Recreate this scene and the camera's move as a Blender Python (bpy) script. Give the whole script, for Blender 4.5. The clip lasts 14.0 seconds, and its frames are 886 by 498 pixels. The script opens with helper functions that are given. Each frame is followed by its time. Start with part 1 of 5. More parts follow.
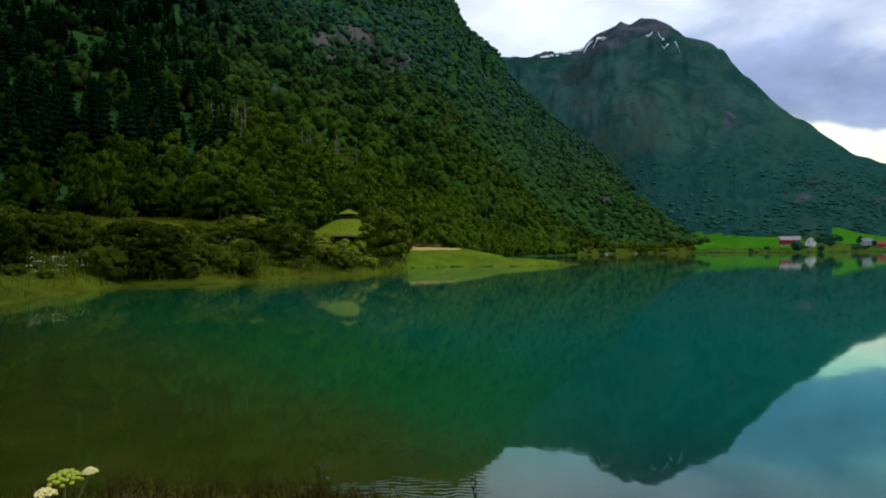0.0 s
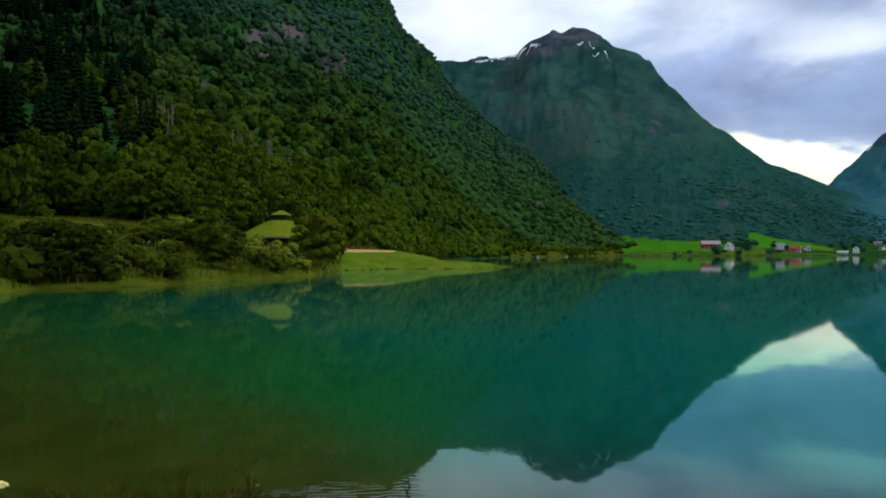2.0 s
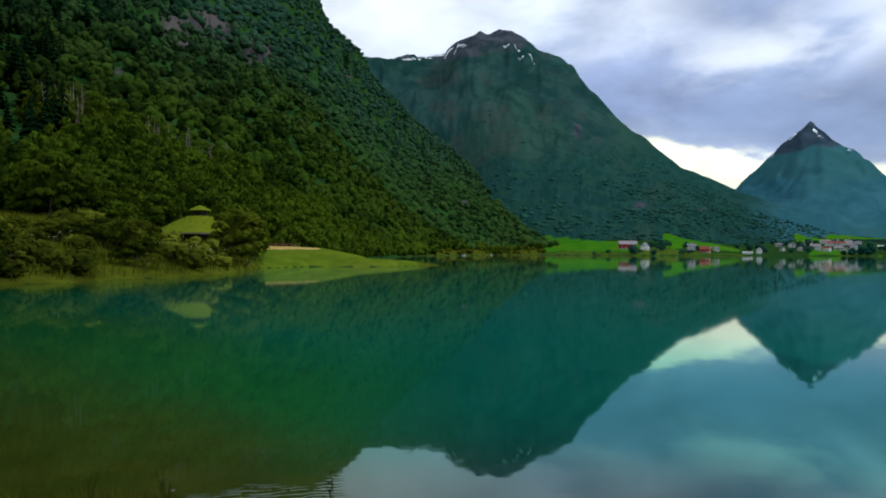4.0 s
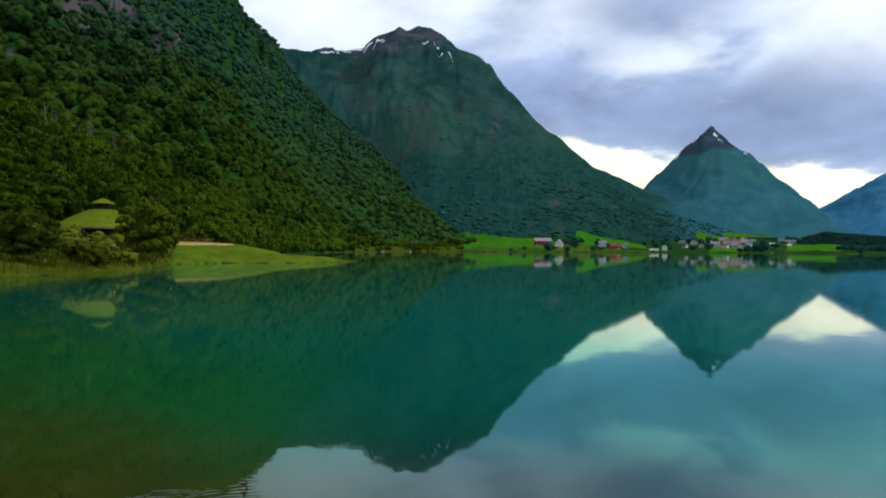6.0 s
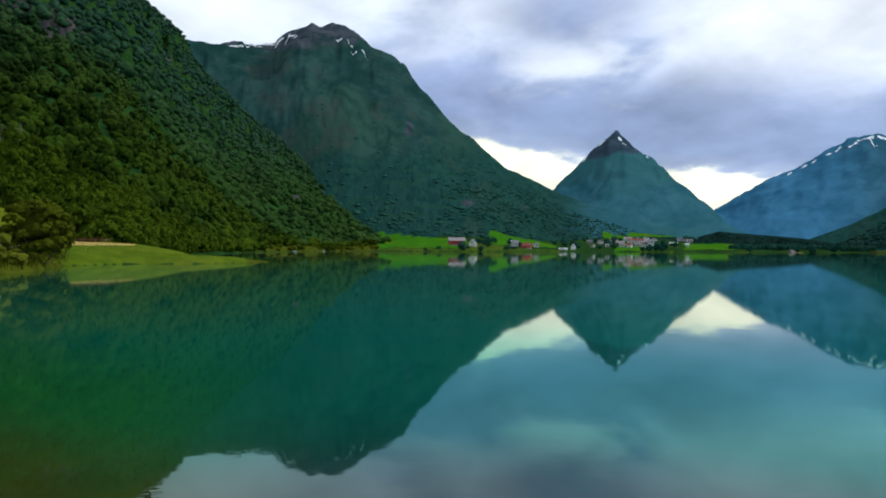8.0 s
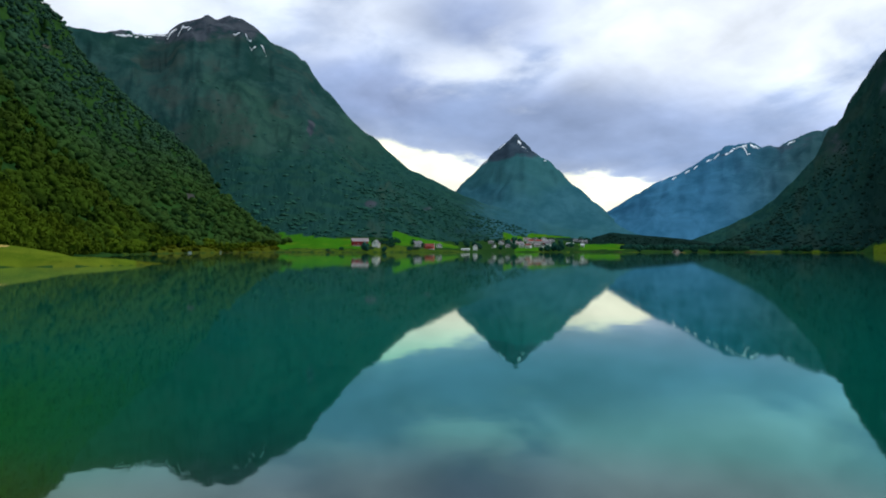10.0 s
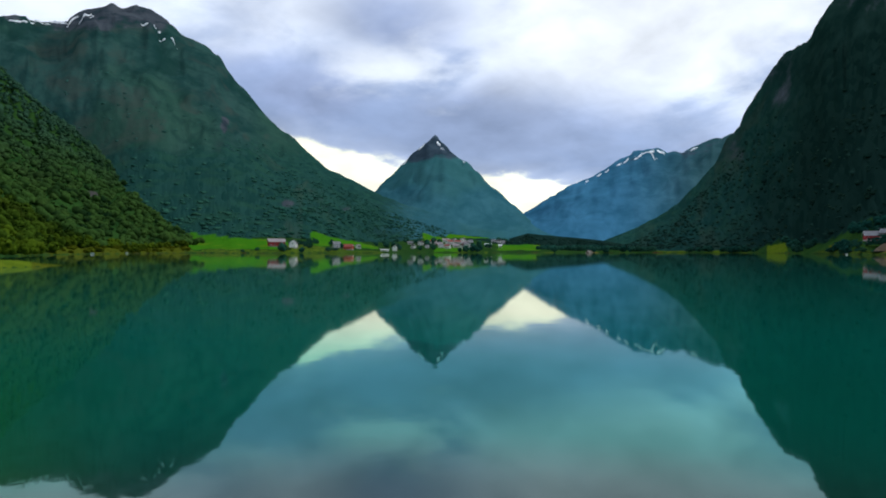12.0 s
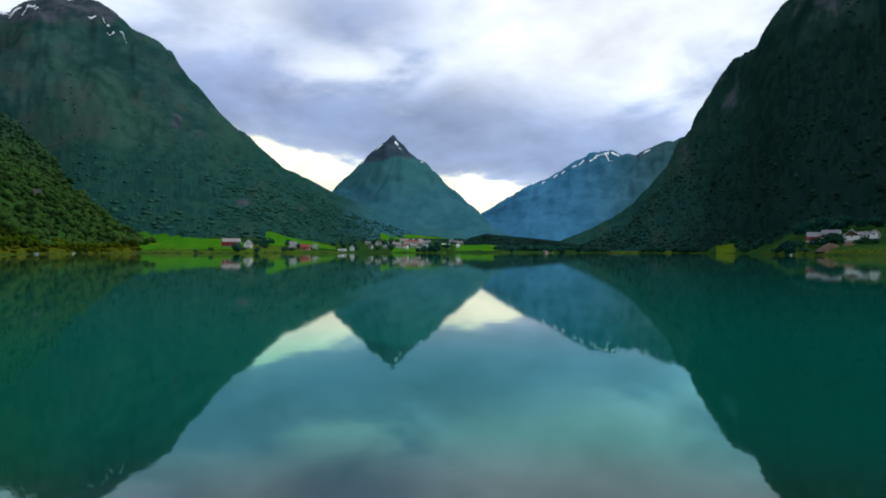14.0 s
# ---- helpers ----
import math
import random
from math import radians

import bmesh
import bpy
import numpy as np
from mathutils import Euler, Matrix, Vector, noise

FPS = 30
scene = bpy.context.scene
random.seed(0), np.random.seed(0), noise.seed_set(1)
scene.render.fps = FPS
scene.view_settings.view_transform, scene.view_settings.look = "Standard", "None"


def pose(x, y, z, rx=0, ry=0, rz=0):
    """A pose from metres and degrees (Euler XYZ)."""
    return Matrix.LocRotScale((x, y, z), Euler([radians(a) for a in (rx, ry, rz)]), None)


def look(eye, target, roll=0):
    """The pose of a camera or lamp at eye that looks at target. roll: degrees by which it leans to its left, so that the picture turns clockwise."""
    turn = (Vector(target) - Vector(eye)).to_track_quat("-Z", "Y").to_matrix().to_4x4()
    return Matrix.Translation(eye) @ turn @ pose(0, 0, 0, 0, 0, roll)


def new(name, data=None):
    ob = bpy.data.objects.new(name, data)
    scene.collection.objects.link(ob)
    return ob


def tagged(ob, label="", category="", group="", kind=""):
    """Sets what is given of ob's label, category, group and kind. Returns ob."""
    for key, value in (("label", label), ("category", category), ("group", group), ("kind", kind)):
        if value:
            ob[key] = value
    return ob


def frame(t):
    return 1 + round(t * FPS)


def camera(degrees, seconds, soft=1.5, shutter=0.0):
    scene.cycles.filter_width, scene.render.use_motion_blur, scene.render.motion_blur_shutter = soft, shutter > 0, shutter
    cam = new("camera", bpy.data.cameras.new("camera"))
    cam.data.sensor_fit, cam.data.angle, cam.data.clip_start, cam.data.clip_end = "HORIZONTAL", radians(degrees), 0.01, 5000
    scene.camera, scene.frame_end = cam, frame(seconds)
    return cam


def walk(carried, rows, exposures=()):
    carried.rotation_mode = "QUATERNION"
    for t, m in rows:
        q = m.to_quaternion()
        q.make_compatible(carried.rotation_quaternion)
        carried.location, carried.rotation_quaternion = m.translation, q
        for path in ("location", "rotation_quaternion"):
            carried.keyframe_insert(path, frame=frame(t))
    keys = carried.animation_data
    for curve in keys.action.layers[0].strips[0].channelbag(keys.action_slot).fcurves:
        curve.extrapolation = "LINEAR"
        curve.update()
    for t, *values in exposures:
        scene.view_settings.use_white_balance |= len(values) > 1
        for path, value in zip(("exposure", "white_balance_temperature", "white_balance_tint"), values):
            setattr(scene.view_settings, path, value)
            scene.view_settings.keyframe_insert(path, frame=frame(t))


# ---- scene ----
# The camera stands on a grassy bank by the lake and turns to its right. Water level is z = 0.
EYE = 2.2
cam = camera(67.82, 14.0, soft=1.9)
PATH = [  # seconds, yaw, pitch, roll
    (0.0, 0.0, 0.27, 0.40), (0.5, -1.36, 0.33, 0.38), (1.0, -2.77, 0.41, 0.30), (1.5, -4.19, 0.45, 0.24),
    (2.0, -5.67, 0.45, 0.15), (2.5, -7.20, 0.44, 0.06), (3.0, -8.77, 0.43, -0.06), (3.5, -10.41, 0.37, -0.17),
    (4.0, -12.11, 0.29, -0.26), (4.5, -13.84, 0.20, -0.34), (5.0, -15.61, 0.12, -0.39), (5.5, -17.39, 0.06, -0.40),
    (6.0, -19.16, 0.01, -0.39), (6.5, -20.94, 0.0, -0.37), (7.0, -22.75, -0.01, -0.32), (7.5, -24.62, 0.0, -0.28),
    (8.0, -26.56, 0.02, -0.25), (8.5, -28.60, 0.04, -0.21), (9.0, -30.71, 0.06, -0.17), (9.5, -32.85, 0.09, -0.13),
    (10.0, -34.95, 0.11, -0.10), (10.5, -36.93, 0.14, -0.07), (11.0, -38.77, 0.17, -0.05), (11.5, -40.50, 0.18, -0.05),
    (12.0, -41.94, 0.17, -0.06), (12.5, -43.13, 0.17, -0.09), (13.0, -44.11, 0.19, -0.12), (13.5, -44.93, 0.20, -0.12),
    (14.0, -45.60, 0.19, -0.10)]
walk(cam, [(t, pose(0, 0.03, EYE, 90 + p, r, y)) for t, y, p, r in PATH], [(0.0, -0.08, 6000, 6), (7.0, -0.08, 6030, 6), (12.0, -0.05, 6130, 6), (14.0, -0.05, 6140, 6)])

# ---- sky and sun ----
SUN_AZ, SUN_EL = 106.0, 42.0


class Graph:
    """Short-hand for building node trees."""

    def __init__(self, tree):
        self.tree, self.nodes, self.links = tree, tree.nodes, tree.links

    def put(self, socket, value):
        if hasattr(value, "is_output"):
            self.links.new(value, socket)
        elif hasattr(value, "outputs"):
            self.links.new(value.outputs[0], socket)
        elif isinstance(value, tuple) and len(value) == 3 and socket.type == "RGBA":
            socket.default_value = (*value, 1)
        else:
            socket.default_value = value

    def node(self, kind, ins=None, **props):
        n = self.nodes.new(kind)
        if "operation" in props:
            n.operation = props["operation"]
        if "data_type" in props:
            n.data_type = props["data_type"]
        if "sky_type" in props:
            n.sky_type = props["sky_type"]
        if "wave_type" in props:
            n.wave_type = props["wave_type"]
        if "attribute_name" in props:
            n.attribute_name = props["attribute_name"]
        for key, value in (ins or {}).items():
            self.put(n.inputs[key], value)
        return n

    def math(self, op, a, b=0.0, c=0.0, clamp=False):
        n = self.node("ShaderNodeMath", {0: a, 1: b, 2: c}, operation=op)
        n.use_clamp = clamp
        return n.outputs[0]

    def mix(self, fac, a, b):
        n = self.nodes.new("ShaderNodeMix")
        n.data_type = "RGBA"
        self.put(n.inputs[0], fac)
        self.put(n.inputs[6], a)
        self.put(n.inputs[7], b)
        return n.outputs[2]

    def ramp(self, fac, stops):
        n = self.nodes.new("ShaderNodeValToRGB")
        self.put(n.inputs[0], fac)
        el = n.color_ramp.elements
        while len(el) < len(stops):
            el.new(0.5)
        for e, (p, c) in zip(el, stops):
            e.position = p
            e.color = (*c, 1) if isinstance(c, tuple) else (c, c, c, 1)
        return n.outputs[0]

    def noise(self, vector, scale, detail=4.0, rough=0.55, distort=0.0):
        n = self.node("ShaderNodeTexNoise", {"Scale": scale, "Detail": detail, "Roughness": rough, "Distortion": distort})
        if vector is not None:
            self.put(n.inputs["Vector"], vector)
        return n.outputs["Fac"]

    def smooth(self, x, lo, hi):
        n = self.nodes.new("ShaderNodeMapRange")
        n.interpolation_type = "SMOOTHSTEP"
        self.put(n.inputs[0], x)
        n.inputs[1].default_value, n.inputs[2].default_value = lo, hi
        return n.outputs[0]


def bearing(az, el=0.0):
    a, e = radians(az), radians(el)
    return Vector((math.sin(a) * math.cos(e), math.cos(a) * math.cos(e), math.sin(e)))


def build_sky():
    world = bpy.data.worlds.new("overcast_sky")
    scene.world = world
    world.use_nodes = True
    world.node_tree.nodes.clear()
    g = Graph(world.node_tree)
    way = g.node("ShaderNodeTexCoord").outputs["Generated"]
    sep = g.node("ShaderNodeSeparateXYZ", {0: way})
    z = g.math("MAXIMUM", sep.outputs[2], 0.0)
    # clouds lie on a flat layer, so they crowd together towards the horizon
    lift = g.math("ADD", z, 0.30)
    flat = g.node("ShaderNodeCombineXYZ", {0: g.math("DIVIDE", sep.outputs[0], lift), 1: g.math("DIVIDE", sep.outputs[1], lift), 2: 0.37})
    billow = g.noise(flat.outputs[0], 2.0, 8.0, 0.54, 0.3)
    wisps = g.noise(flat.outputs[0], 5.2, 6.0, 0.50, 0.3)
    # elevation with a ragged cloud base
    # the cloud base hangs lower towards the valley's far right
    tilt = g.node("ShaderNodeVectorMath", {0: way, 1: tuple(bearing(132) * 0.17)}, operation="DOT_PRODUCT").outputs["Value"]
    edge = g.math("ADD", g.math("ADD", z, tilt), g.math("MULTIPLY", g.math("SUBTRACT", billow, 0.5), 0.10))
    edge = g.math("ADD", edge, g.math("MULTIPLY", g.math("SUBTRACT", wisps, 0.5), 0.07))
    base = g.ramp(edge, [(0.0, (1.05, 1.08, 1.06)), (0.06, (1.18, 1.13, 0.90)), (0.125, (1.20, 1.15, 0.90)), (0.138, (0.42, 0.48, 0.66)),
                         (0.180, (0.29, 0.36, 0.56)), (0.22, (0.54, 0.61, 0.85)), (0.28, (0.86, 0.90, 1.02)), (0.6, (0.92, 0.95, 1.02)), (1.0, (0.80, 0.84, 0.92))])
    shade = g.smooth(g.math("ADD", billow, g.math("MULTIPLY", g.math("SUBTRACT", wisps, 0.5), 0.35)), 0.40, 0.66)
    body = g.mix(g.math("MULTIPLY", g.math("MULTIPLY", shade, 0.85), g.smooth(edge, 0.14, 0.20)), base, (0.31, 0.39, 0.61))
    # heavier banks of cloud, and thin bright cloud over the valley's sides
    for az, el, wide, colour, much in ((30, 13.5, 0.13, (0.40, 0.47, 0.72), 0.75), (39.0, 19.0, 0.14, (0.36, 0.43, 0.66), 0.9), (50, 11, 0.17, (0.36, 0.43, 0.64), 0.75), (42, 9.5, 0.15, (0.31, 0.375, 0.57), 0.9),
                                       (6, 20, 0.30, (0.98, 1.0, 1.04), 0.95), (60, 20, 0.30, (1.0, 1.0, 1.05), 0.9), (37, 15.2, 0.10, (0.95, 0.97, 1.04), 0.8), (26, 19, 0.12, (0.85, 0.88, 1.0), 0.6)):
        off = g.node("ShaderNodeVectorMath", {0: way, 1: tuple(bearing(az, el))}, operation="SUBTRACT")
        off = g.node("ShaderNodeVectorMath", {0: off.outputs[0], 1: (1.0, 1.0, 2.3)}, operation="MULTIPLY")
        off = g.node("ShaderNodeVectorMath", {0: off.outputs[0]}, operation="LENGTH").outputs["Value"]
        ruffle = g.math("ADD", g.math("MULTIPLY", g.math("SUBTRACT", wisps, 0.5), 0.20), g.math("MULTIPLY", g.math("SUBTRACT", billow, 0.5), 0.22))
        near = g.math("SUBTRACT", 1.0, g.smooth(g.math("ADD", off, ruffle), wide * 0.2, wide * 1.3))
        body = g.mix(g.math("MULTIPLY", g.math("MULTIPLY", near, much), g.smooth(edge, 0.13, 0.17)), body, colour)
    puff = g.math("ADD", g.math("MULTIPLY", g.noise(flat.outputs[0], 4.2, 5.0, 0.50, 0.2), 0.95), 0.53)
    body = g.node("ShaderNodeVectorMath", {0: body, 1: puff}, operation="MULTIPLY").outputs[0]
    clear = g.node("ShaderNodeTexSky", sky_type="NISHITA")
    clear.sun_disc = False
    clear.sun_elevation, clear.sun_rotation = radians(SUN_EL), radians(SUN_AZ)
    a = g.node("ShaderNodeBackground", {"Color": clear.outputs[0], "Strength": 0.10})
    b = g.node("ShaderNodeBackground", {"Color": body, "Strength": 1.1})
    both = g.node("ShaderNodeMixShader", {0: 0.93, 1: a, 2: b})
    out = g.node("ShaderNodeOutputWorld")
    g.links.new(both.outputs[0], out.inputs[0])


build_sky()
sun = new("sun", bpy.data.lights.new("sun", "SUN"))
sun.data.energy, sun.data.angle, sun.data.color = 1.7, radians(14), (1.0, 0.95, 0.87)
sun.matrix_world = look(tuple(bearing(SUN_AZ, SUN_EL) * 100), (0, 0, 0))

# ---- materials ----
def material(name, rough=0.8):
    m = bpy.data.materials.new(name)
    m.use_nodes = True
    g = Graph(m.node_tree)
    bsdf = m.node_tree.nodes["Principled BSDF"]
    bsdf.inputs["Roughness"].default_value = rough
    bsdf.inputs["Specular IOR Level"].default_value = 0.25
    return m, g, bsdf


def place(g):
    return g.node("ShaderNodeNewGeometry").outputs["Position"]


def plain(name, colour, rough=0.7, scale=3.0, vary=0.25, bump=0.2, metal=0.0):
    """A worn solid surface: grain and larger stains of one colour."""
    m, g, b = material(name, rough)
    p = g.node("ShaderNodeTexCoord").outputs["Object"]
    big, fine = g.noise(p, scale * 0.3, 3), g.noise(p, scale * 4, 5)
    tone = g.math("ADD", g.math("MULTIPLY", big, 0.6), g.math("MULTIPLY", fine, 0.4))
    lo = tuple(c * (1 - vary) for c in colour)
    hi = tuple(min(1, c * (1 + vary)) for c in colour)
    g.put(b.inputs["Base Color"], g.ramp(tone, [(0.32, lo), (0.68, hi)]))
    b.inputs["Metallic"].default_value = metal
    g.put(b.inputs["Normal"], g.node("ShaderNodeBump", {"Strength": bump, "Distance": 0.02, "Height": fine}))
    return m


def foliage(name, dark, light, warm=(0.11, 0.12, 0.02), grain=0.5, bump=0.0, haze=None):
    """Leaves: each leaf, each tree and each part of the wood has its own green; higher up, distance haze is painted in
    as blue-green.
    """
    m, g, b = material(name, 0.6)
    geo = g.node("ShaderNodeNewGeometry")
    tint = g.node("ShaderNodeAttribute", attribute_name="tint").outputs["Fac"]
    leaf = geo.outputs["Random Per Island"]
    stand = g.noise(geo.outputs["Position"], 0.012, 5, 0.6)
    mott = g.noise(geo.outputs["Position"], grain, 3)
    v = g.math("ADD", g.math("MULTIPLY", tint, 0.6), g.math("MULTIPLY", leaf, 0.22))
    v = g.math("ADD", v, g.math("MULTIPLY", mott, 0.35))
    v = g.math("ADD", v, g.math("MULTIPLY", g.math("SUBTRACT", g.noise(geo.outputs["Position"], 0.008, 5, 0.6), 0.5), 1.5))
    v = g.math("ADD", v, g.math("MULTIPLY", g.math("SUBTRACT", g.noise(geo.outputs["Position"], 0.045, 3, 0.6), 0.5), 1.0))
    col = g.mix(g.smooth(v, 0.15, 0.95), dark, light)
    col = g.mix(g.math("MULTIPLY", g.smooth(stand, 0.45, 0.72), 0.45), col, warm)
    # haze put into the leaf colour, stronger with height
    if haze:
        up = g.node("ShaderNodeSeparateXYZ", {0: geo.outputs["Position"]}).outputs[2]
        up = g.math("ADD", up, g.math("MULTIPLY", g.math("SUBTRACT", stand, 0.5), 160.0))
        col = g.mix(g.smooth(up, 40.0, 250.0), col, g.mix(g.smooth(v, 0.15, 0.95), *haze))
    g.put(b.inputs["Base Color"], col)
    b.inputs["Specular IOR Level"].default_value = 0.0
    if bump:
        g.put(b.inputs["Normal"], g.node("ShaderNodeBump", {"Strength": 0.9, "Distance": bump, "Height": g.noise(geo.outputs["Position"], 1.0, 4, 0.65)}))
    return m


def ground_material():
    m, g, b = material("ground_cover", 0.95)
    p = place(g)
    tag = lambda n: g.node("ShaderNodeAttribute", attribute_name=n).outputs["Fac"]
    n0, n1, n2, n3 = g.noise(p, 0.004, 4), g.noise(p, 0.03, 5), g.noise(p, 0.35, 5), g.noise(p, 5.0, 4)
    wood = g.mix(g.smooth(n1, 0.35, 0.65), (0.010, 0.034, 0.009), (0.024, 0.064, 0.014))
    wood = g.mix(g.math("MULTIPLY", g.smooth(n2, 0.4, 0.7), 0.6), wood, (0.034, 0.088, 0.016))
    grass = g.mix(g.smooth(n2, 0.3, 0.7), (0.062, 0.110, 0.007), (0.115, 0.165, 0.011))
    grass = g.mix(g.math("MULTIPLY", g.smooth(n1, 0.45, 0.7), 0.5), grass, (0.165, 0.160, 0.018))
    rank = g.mix(g.smooth(n2, 0.3, 0.7), (0.040, 0.052, 0.004), (0.090, 0.112, 0.008))
    rank = g.mix(g.math("MULTIPLY", g.smooth(n3, 0.5, 0.68), 0.6), rank, (0.085, 0.060, 0.012))
    grass = g.mix(tag("rank"), grass, rank)
    field = g.mix(g.smooth(n2, 0.3, 0.7), (0.034, 0.140, 0.006), (0.052, 0.175, 0.008))
    field = g.mix(g.smooth(n1, 0.5, 0.62), field, (0.080, 0.165, 0.009))
    # gullies and ribs run down the slopes; mapped by bearing to offset the camera's foreshortening
    at = g.node("ShaderNodeSeparateXYZ", {0: p})
    round_eye = g.math("MULTIPLY", g.math("ARCTAN2", at.outputs[0], at.outputs[1]), 1500.0)
    out_from = g.math("POWER", g.math("ADD", g.math("MULTIPLY", at.outputs[0], at.outputs[0]), g.math("MULTIPLY", at.outputs[1], at.outputs[1])), 0.5)
    gv = g.node("ShaderNodeCombineXYZ", {0: round_eye, 1: g.math("MULTIPLY", out_from, 0.04), 2: g.math("MULTIPLY", at.outputs[2], 0.6)}).outputs[0]
    r1 = g.noise(gv, 0.020, 7, 0.64, 0.4)
    r2 = g.noise(gv, 0.0045, 4, 0.55)
    rock = g.mix(g.smooth(r1, 0.35, 0.65), (0.020, 0.024, 0.025), (0.090, 0.080, 0.075))
    stony = g.mix(g.smooth(r1, 0.35, 0.65), (0.020, 0.037, 0.052), (0.050, 0.074, 0.098))
    patch = g.noise(gv, 0.011, 6, 0.62, 0.8)
    # the heath's blue-green includes distance haze put into its base colour
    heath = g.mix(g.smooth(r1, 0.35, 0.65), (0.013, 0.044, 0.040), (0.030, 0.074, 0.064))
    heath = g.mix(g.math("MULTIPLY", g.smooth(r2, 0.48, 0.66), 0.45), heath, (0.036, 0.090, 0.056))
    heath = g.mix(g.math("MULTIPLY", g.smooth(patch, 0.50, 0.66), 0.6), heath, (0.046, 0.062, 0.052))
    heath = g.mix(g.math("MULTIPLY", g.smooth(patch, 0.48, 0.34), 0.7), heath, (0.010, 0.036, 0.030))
    # scrub, blue and grey: distance haze put into the far fells' base colours
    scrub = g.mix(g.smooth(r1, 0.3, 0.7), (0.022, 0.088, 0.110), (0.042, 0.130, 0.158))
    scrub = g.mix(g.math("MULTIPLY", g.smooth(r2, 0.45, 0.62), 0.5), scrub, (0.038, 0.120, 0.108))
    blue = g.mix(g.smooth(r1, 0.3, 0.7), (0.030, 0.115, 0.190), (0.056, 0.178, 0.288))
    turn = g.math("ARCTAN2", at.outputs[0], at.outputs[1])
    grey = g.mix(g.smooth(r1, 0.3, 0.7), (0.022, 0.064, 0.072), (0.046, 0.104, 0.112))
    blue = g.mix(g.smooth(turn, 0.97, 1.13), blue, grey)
    sand = g.mix(g.smooth(n3, 0.3, 0.7), (0.36, 0.25, 0.065), (0.52, 0.38, 0.12))
    mud = g.mix(g.smooth(n3, 0.3, 0.7), (0.035, 0.028, 0.012), (0.085, 0.065, 0.026))
    ragged = lambda a: g.smooth(g.math("ADD", a, g.math("MULTIPLY", g.math("SUBTRACT", n2, 0.5), 0.5)), 0.35, 0.65)
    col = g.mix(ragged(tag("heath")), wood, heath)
    # right-hand slope darkened in its base colour for shade and lens falloff
    col = g.mix(tag("darkened"), col, g.mix(g.smooth(r1, 0.35, 0.65), (0.006, 0.022, 0.018), (0.018, 0.044, 0.036)))
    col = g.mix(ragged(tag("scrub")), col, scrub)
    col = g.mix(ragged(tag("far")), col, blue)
    col = g.mix(ragged(tag("meadow")), col, grass)
    col = g.mix(ragged(tag("field")), col, field)
    rock = g.mix(g.math("MAXIMUM", g.math("MULTIPLY", tag("heath"), 0.6), g.math("MAXIMUM", tag("scrub"), tag("far"))), rock, stony)
    col = g.mix(g.smooth(g.math("ADD", tag("rock"), g.math("MULTIPLY", g.math("SUBTRACT", r1, 0.5), 1.6)), 0.45, 0.75), col, rock)
    col = g.mix(ragged(tag("sand")), col, sand)
    col = g.mix(ragged(tag("mud")), col, mud)
    g.put(b.inputs["Base Color"], col)
    b.inputs["Specular IOR Level"].default_value = 0.0
    # far woods: each cell of the closed canopy is one crown
    cells = g.node("ShaderNodeTexVoronoi", {"Vector": gv, "Scale": 0.13, "Randomness": 1.0})
    crowns = g.node("ShaderNodeSeparateColor", {0: cells.outputs["Color"]}).outputs[0]
    # crown greens shifted to blue, haze painted into them too
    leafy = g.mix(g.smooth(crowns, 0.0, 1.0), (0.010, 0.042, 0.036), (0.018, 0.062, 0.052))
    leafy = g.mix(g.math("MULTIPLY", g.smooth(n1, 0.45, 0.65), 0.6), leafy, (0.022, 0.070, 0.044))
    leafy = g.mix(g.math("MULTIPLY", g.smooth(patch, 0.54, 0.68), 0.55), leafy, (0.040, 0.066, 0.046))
    # dimmer crown colours for the slope with shade painted in
    dim_crowns = g.mix(g.smooth(crowns, 0.0, 1.0), (0.006, 0.020, 0.016), (0.011, 0.030, 0.024))
    leafy = g.mix(tag("darkened"), leafy, dim_crowns)
    wooded = tag("canopy")
    col = g.mix(g.math("MULTIPLY", g.smooth(g.math("ADD", wooded, g.math("SUBTRACT", n1, 0.5)), 0.3, 0.7), g.math("SUBTRACT", 1.0, tag("field"))), col, leafy)
    g.put(b.inputs["Base Color"], col)
    dome = g.math("MULTIPLY", g.math("SUBTRACT", 1.0, cells.outputs["Distance"]), wooded)
    round_ = g.node("ShaderNodeBump", {"Strength": 0.3, "Distance": 2.0, "Height": dome})
    fells = g.math("ADD", g.math("ADD", tag("heath"), tag("scrub")), g.math("ADD", tag("far"), wooded), clamp=True)
    far = g.node("ShaderNodeBump", {"Normal": round_, "Strength": 0.3, "Distance": 18.0, "Height": g.math("MULTIPLY", g.noise(gv, 0.014, 8, 0.62, 0.6), fells)})
    g.put(b.inputs["Normal"], g.node("ShaderNodeBump", {"Strength": 0.5, "Distance": 0.12, "Height": n3, "Normal": far}))
    return m


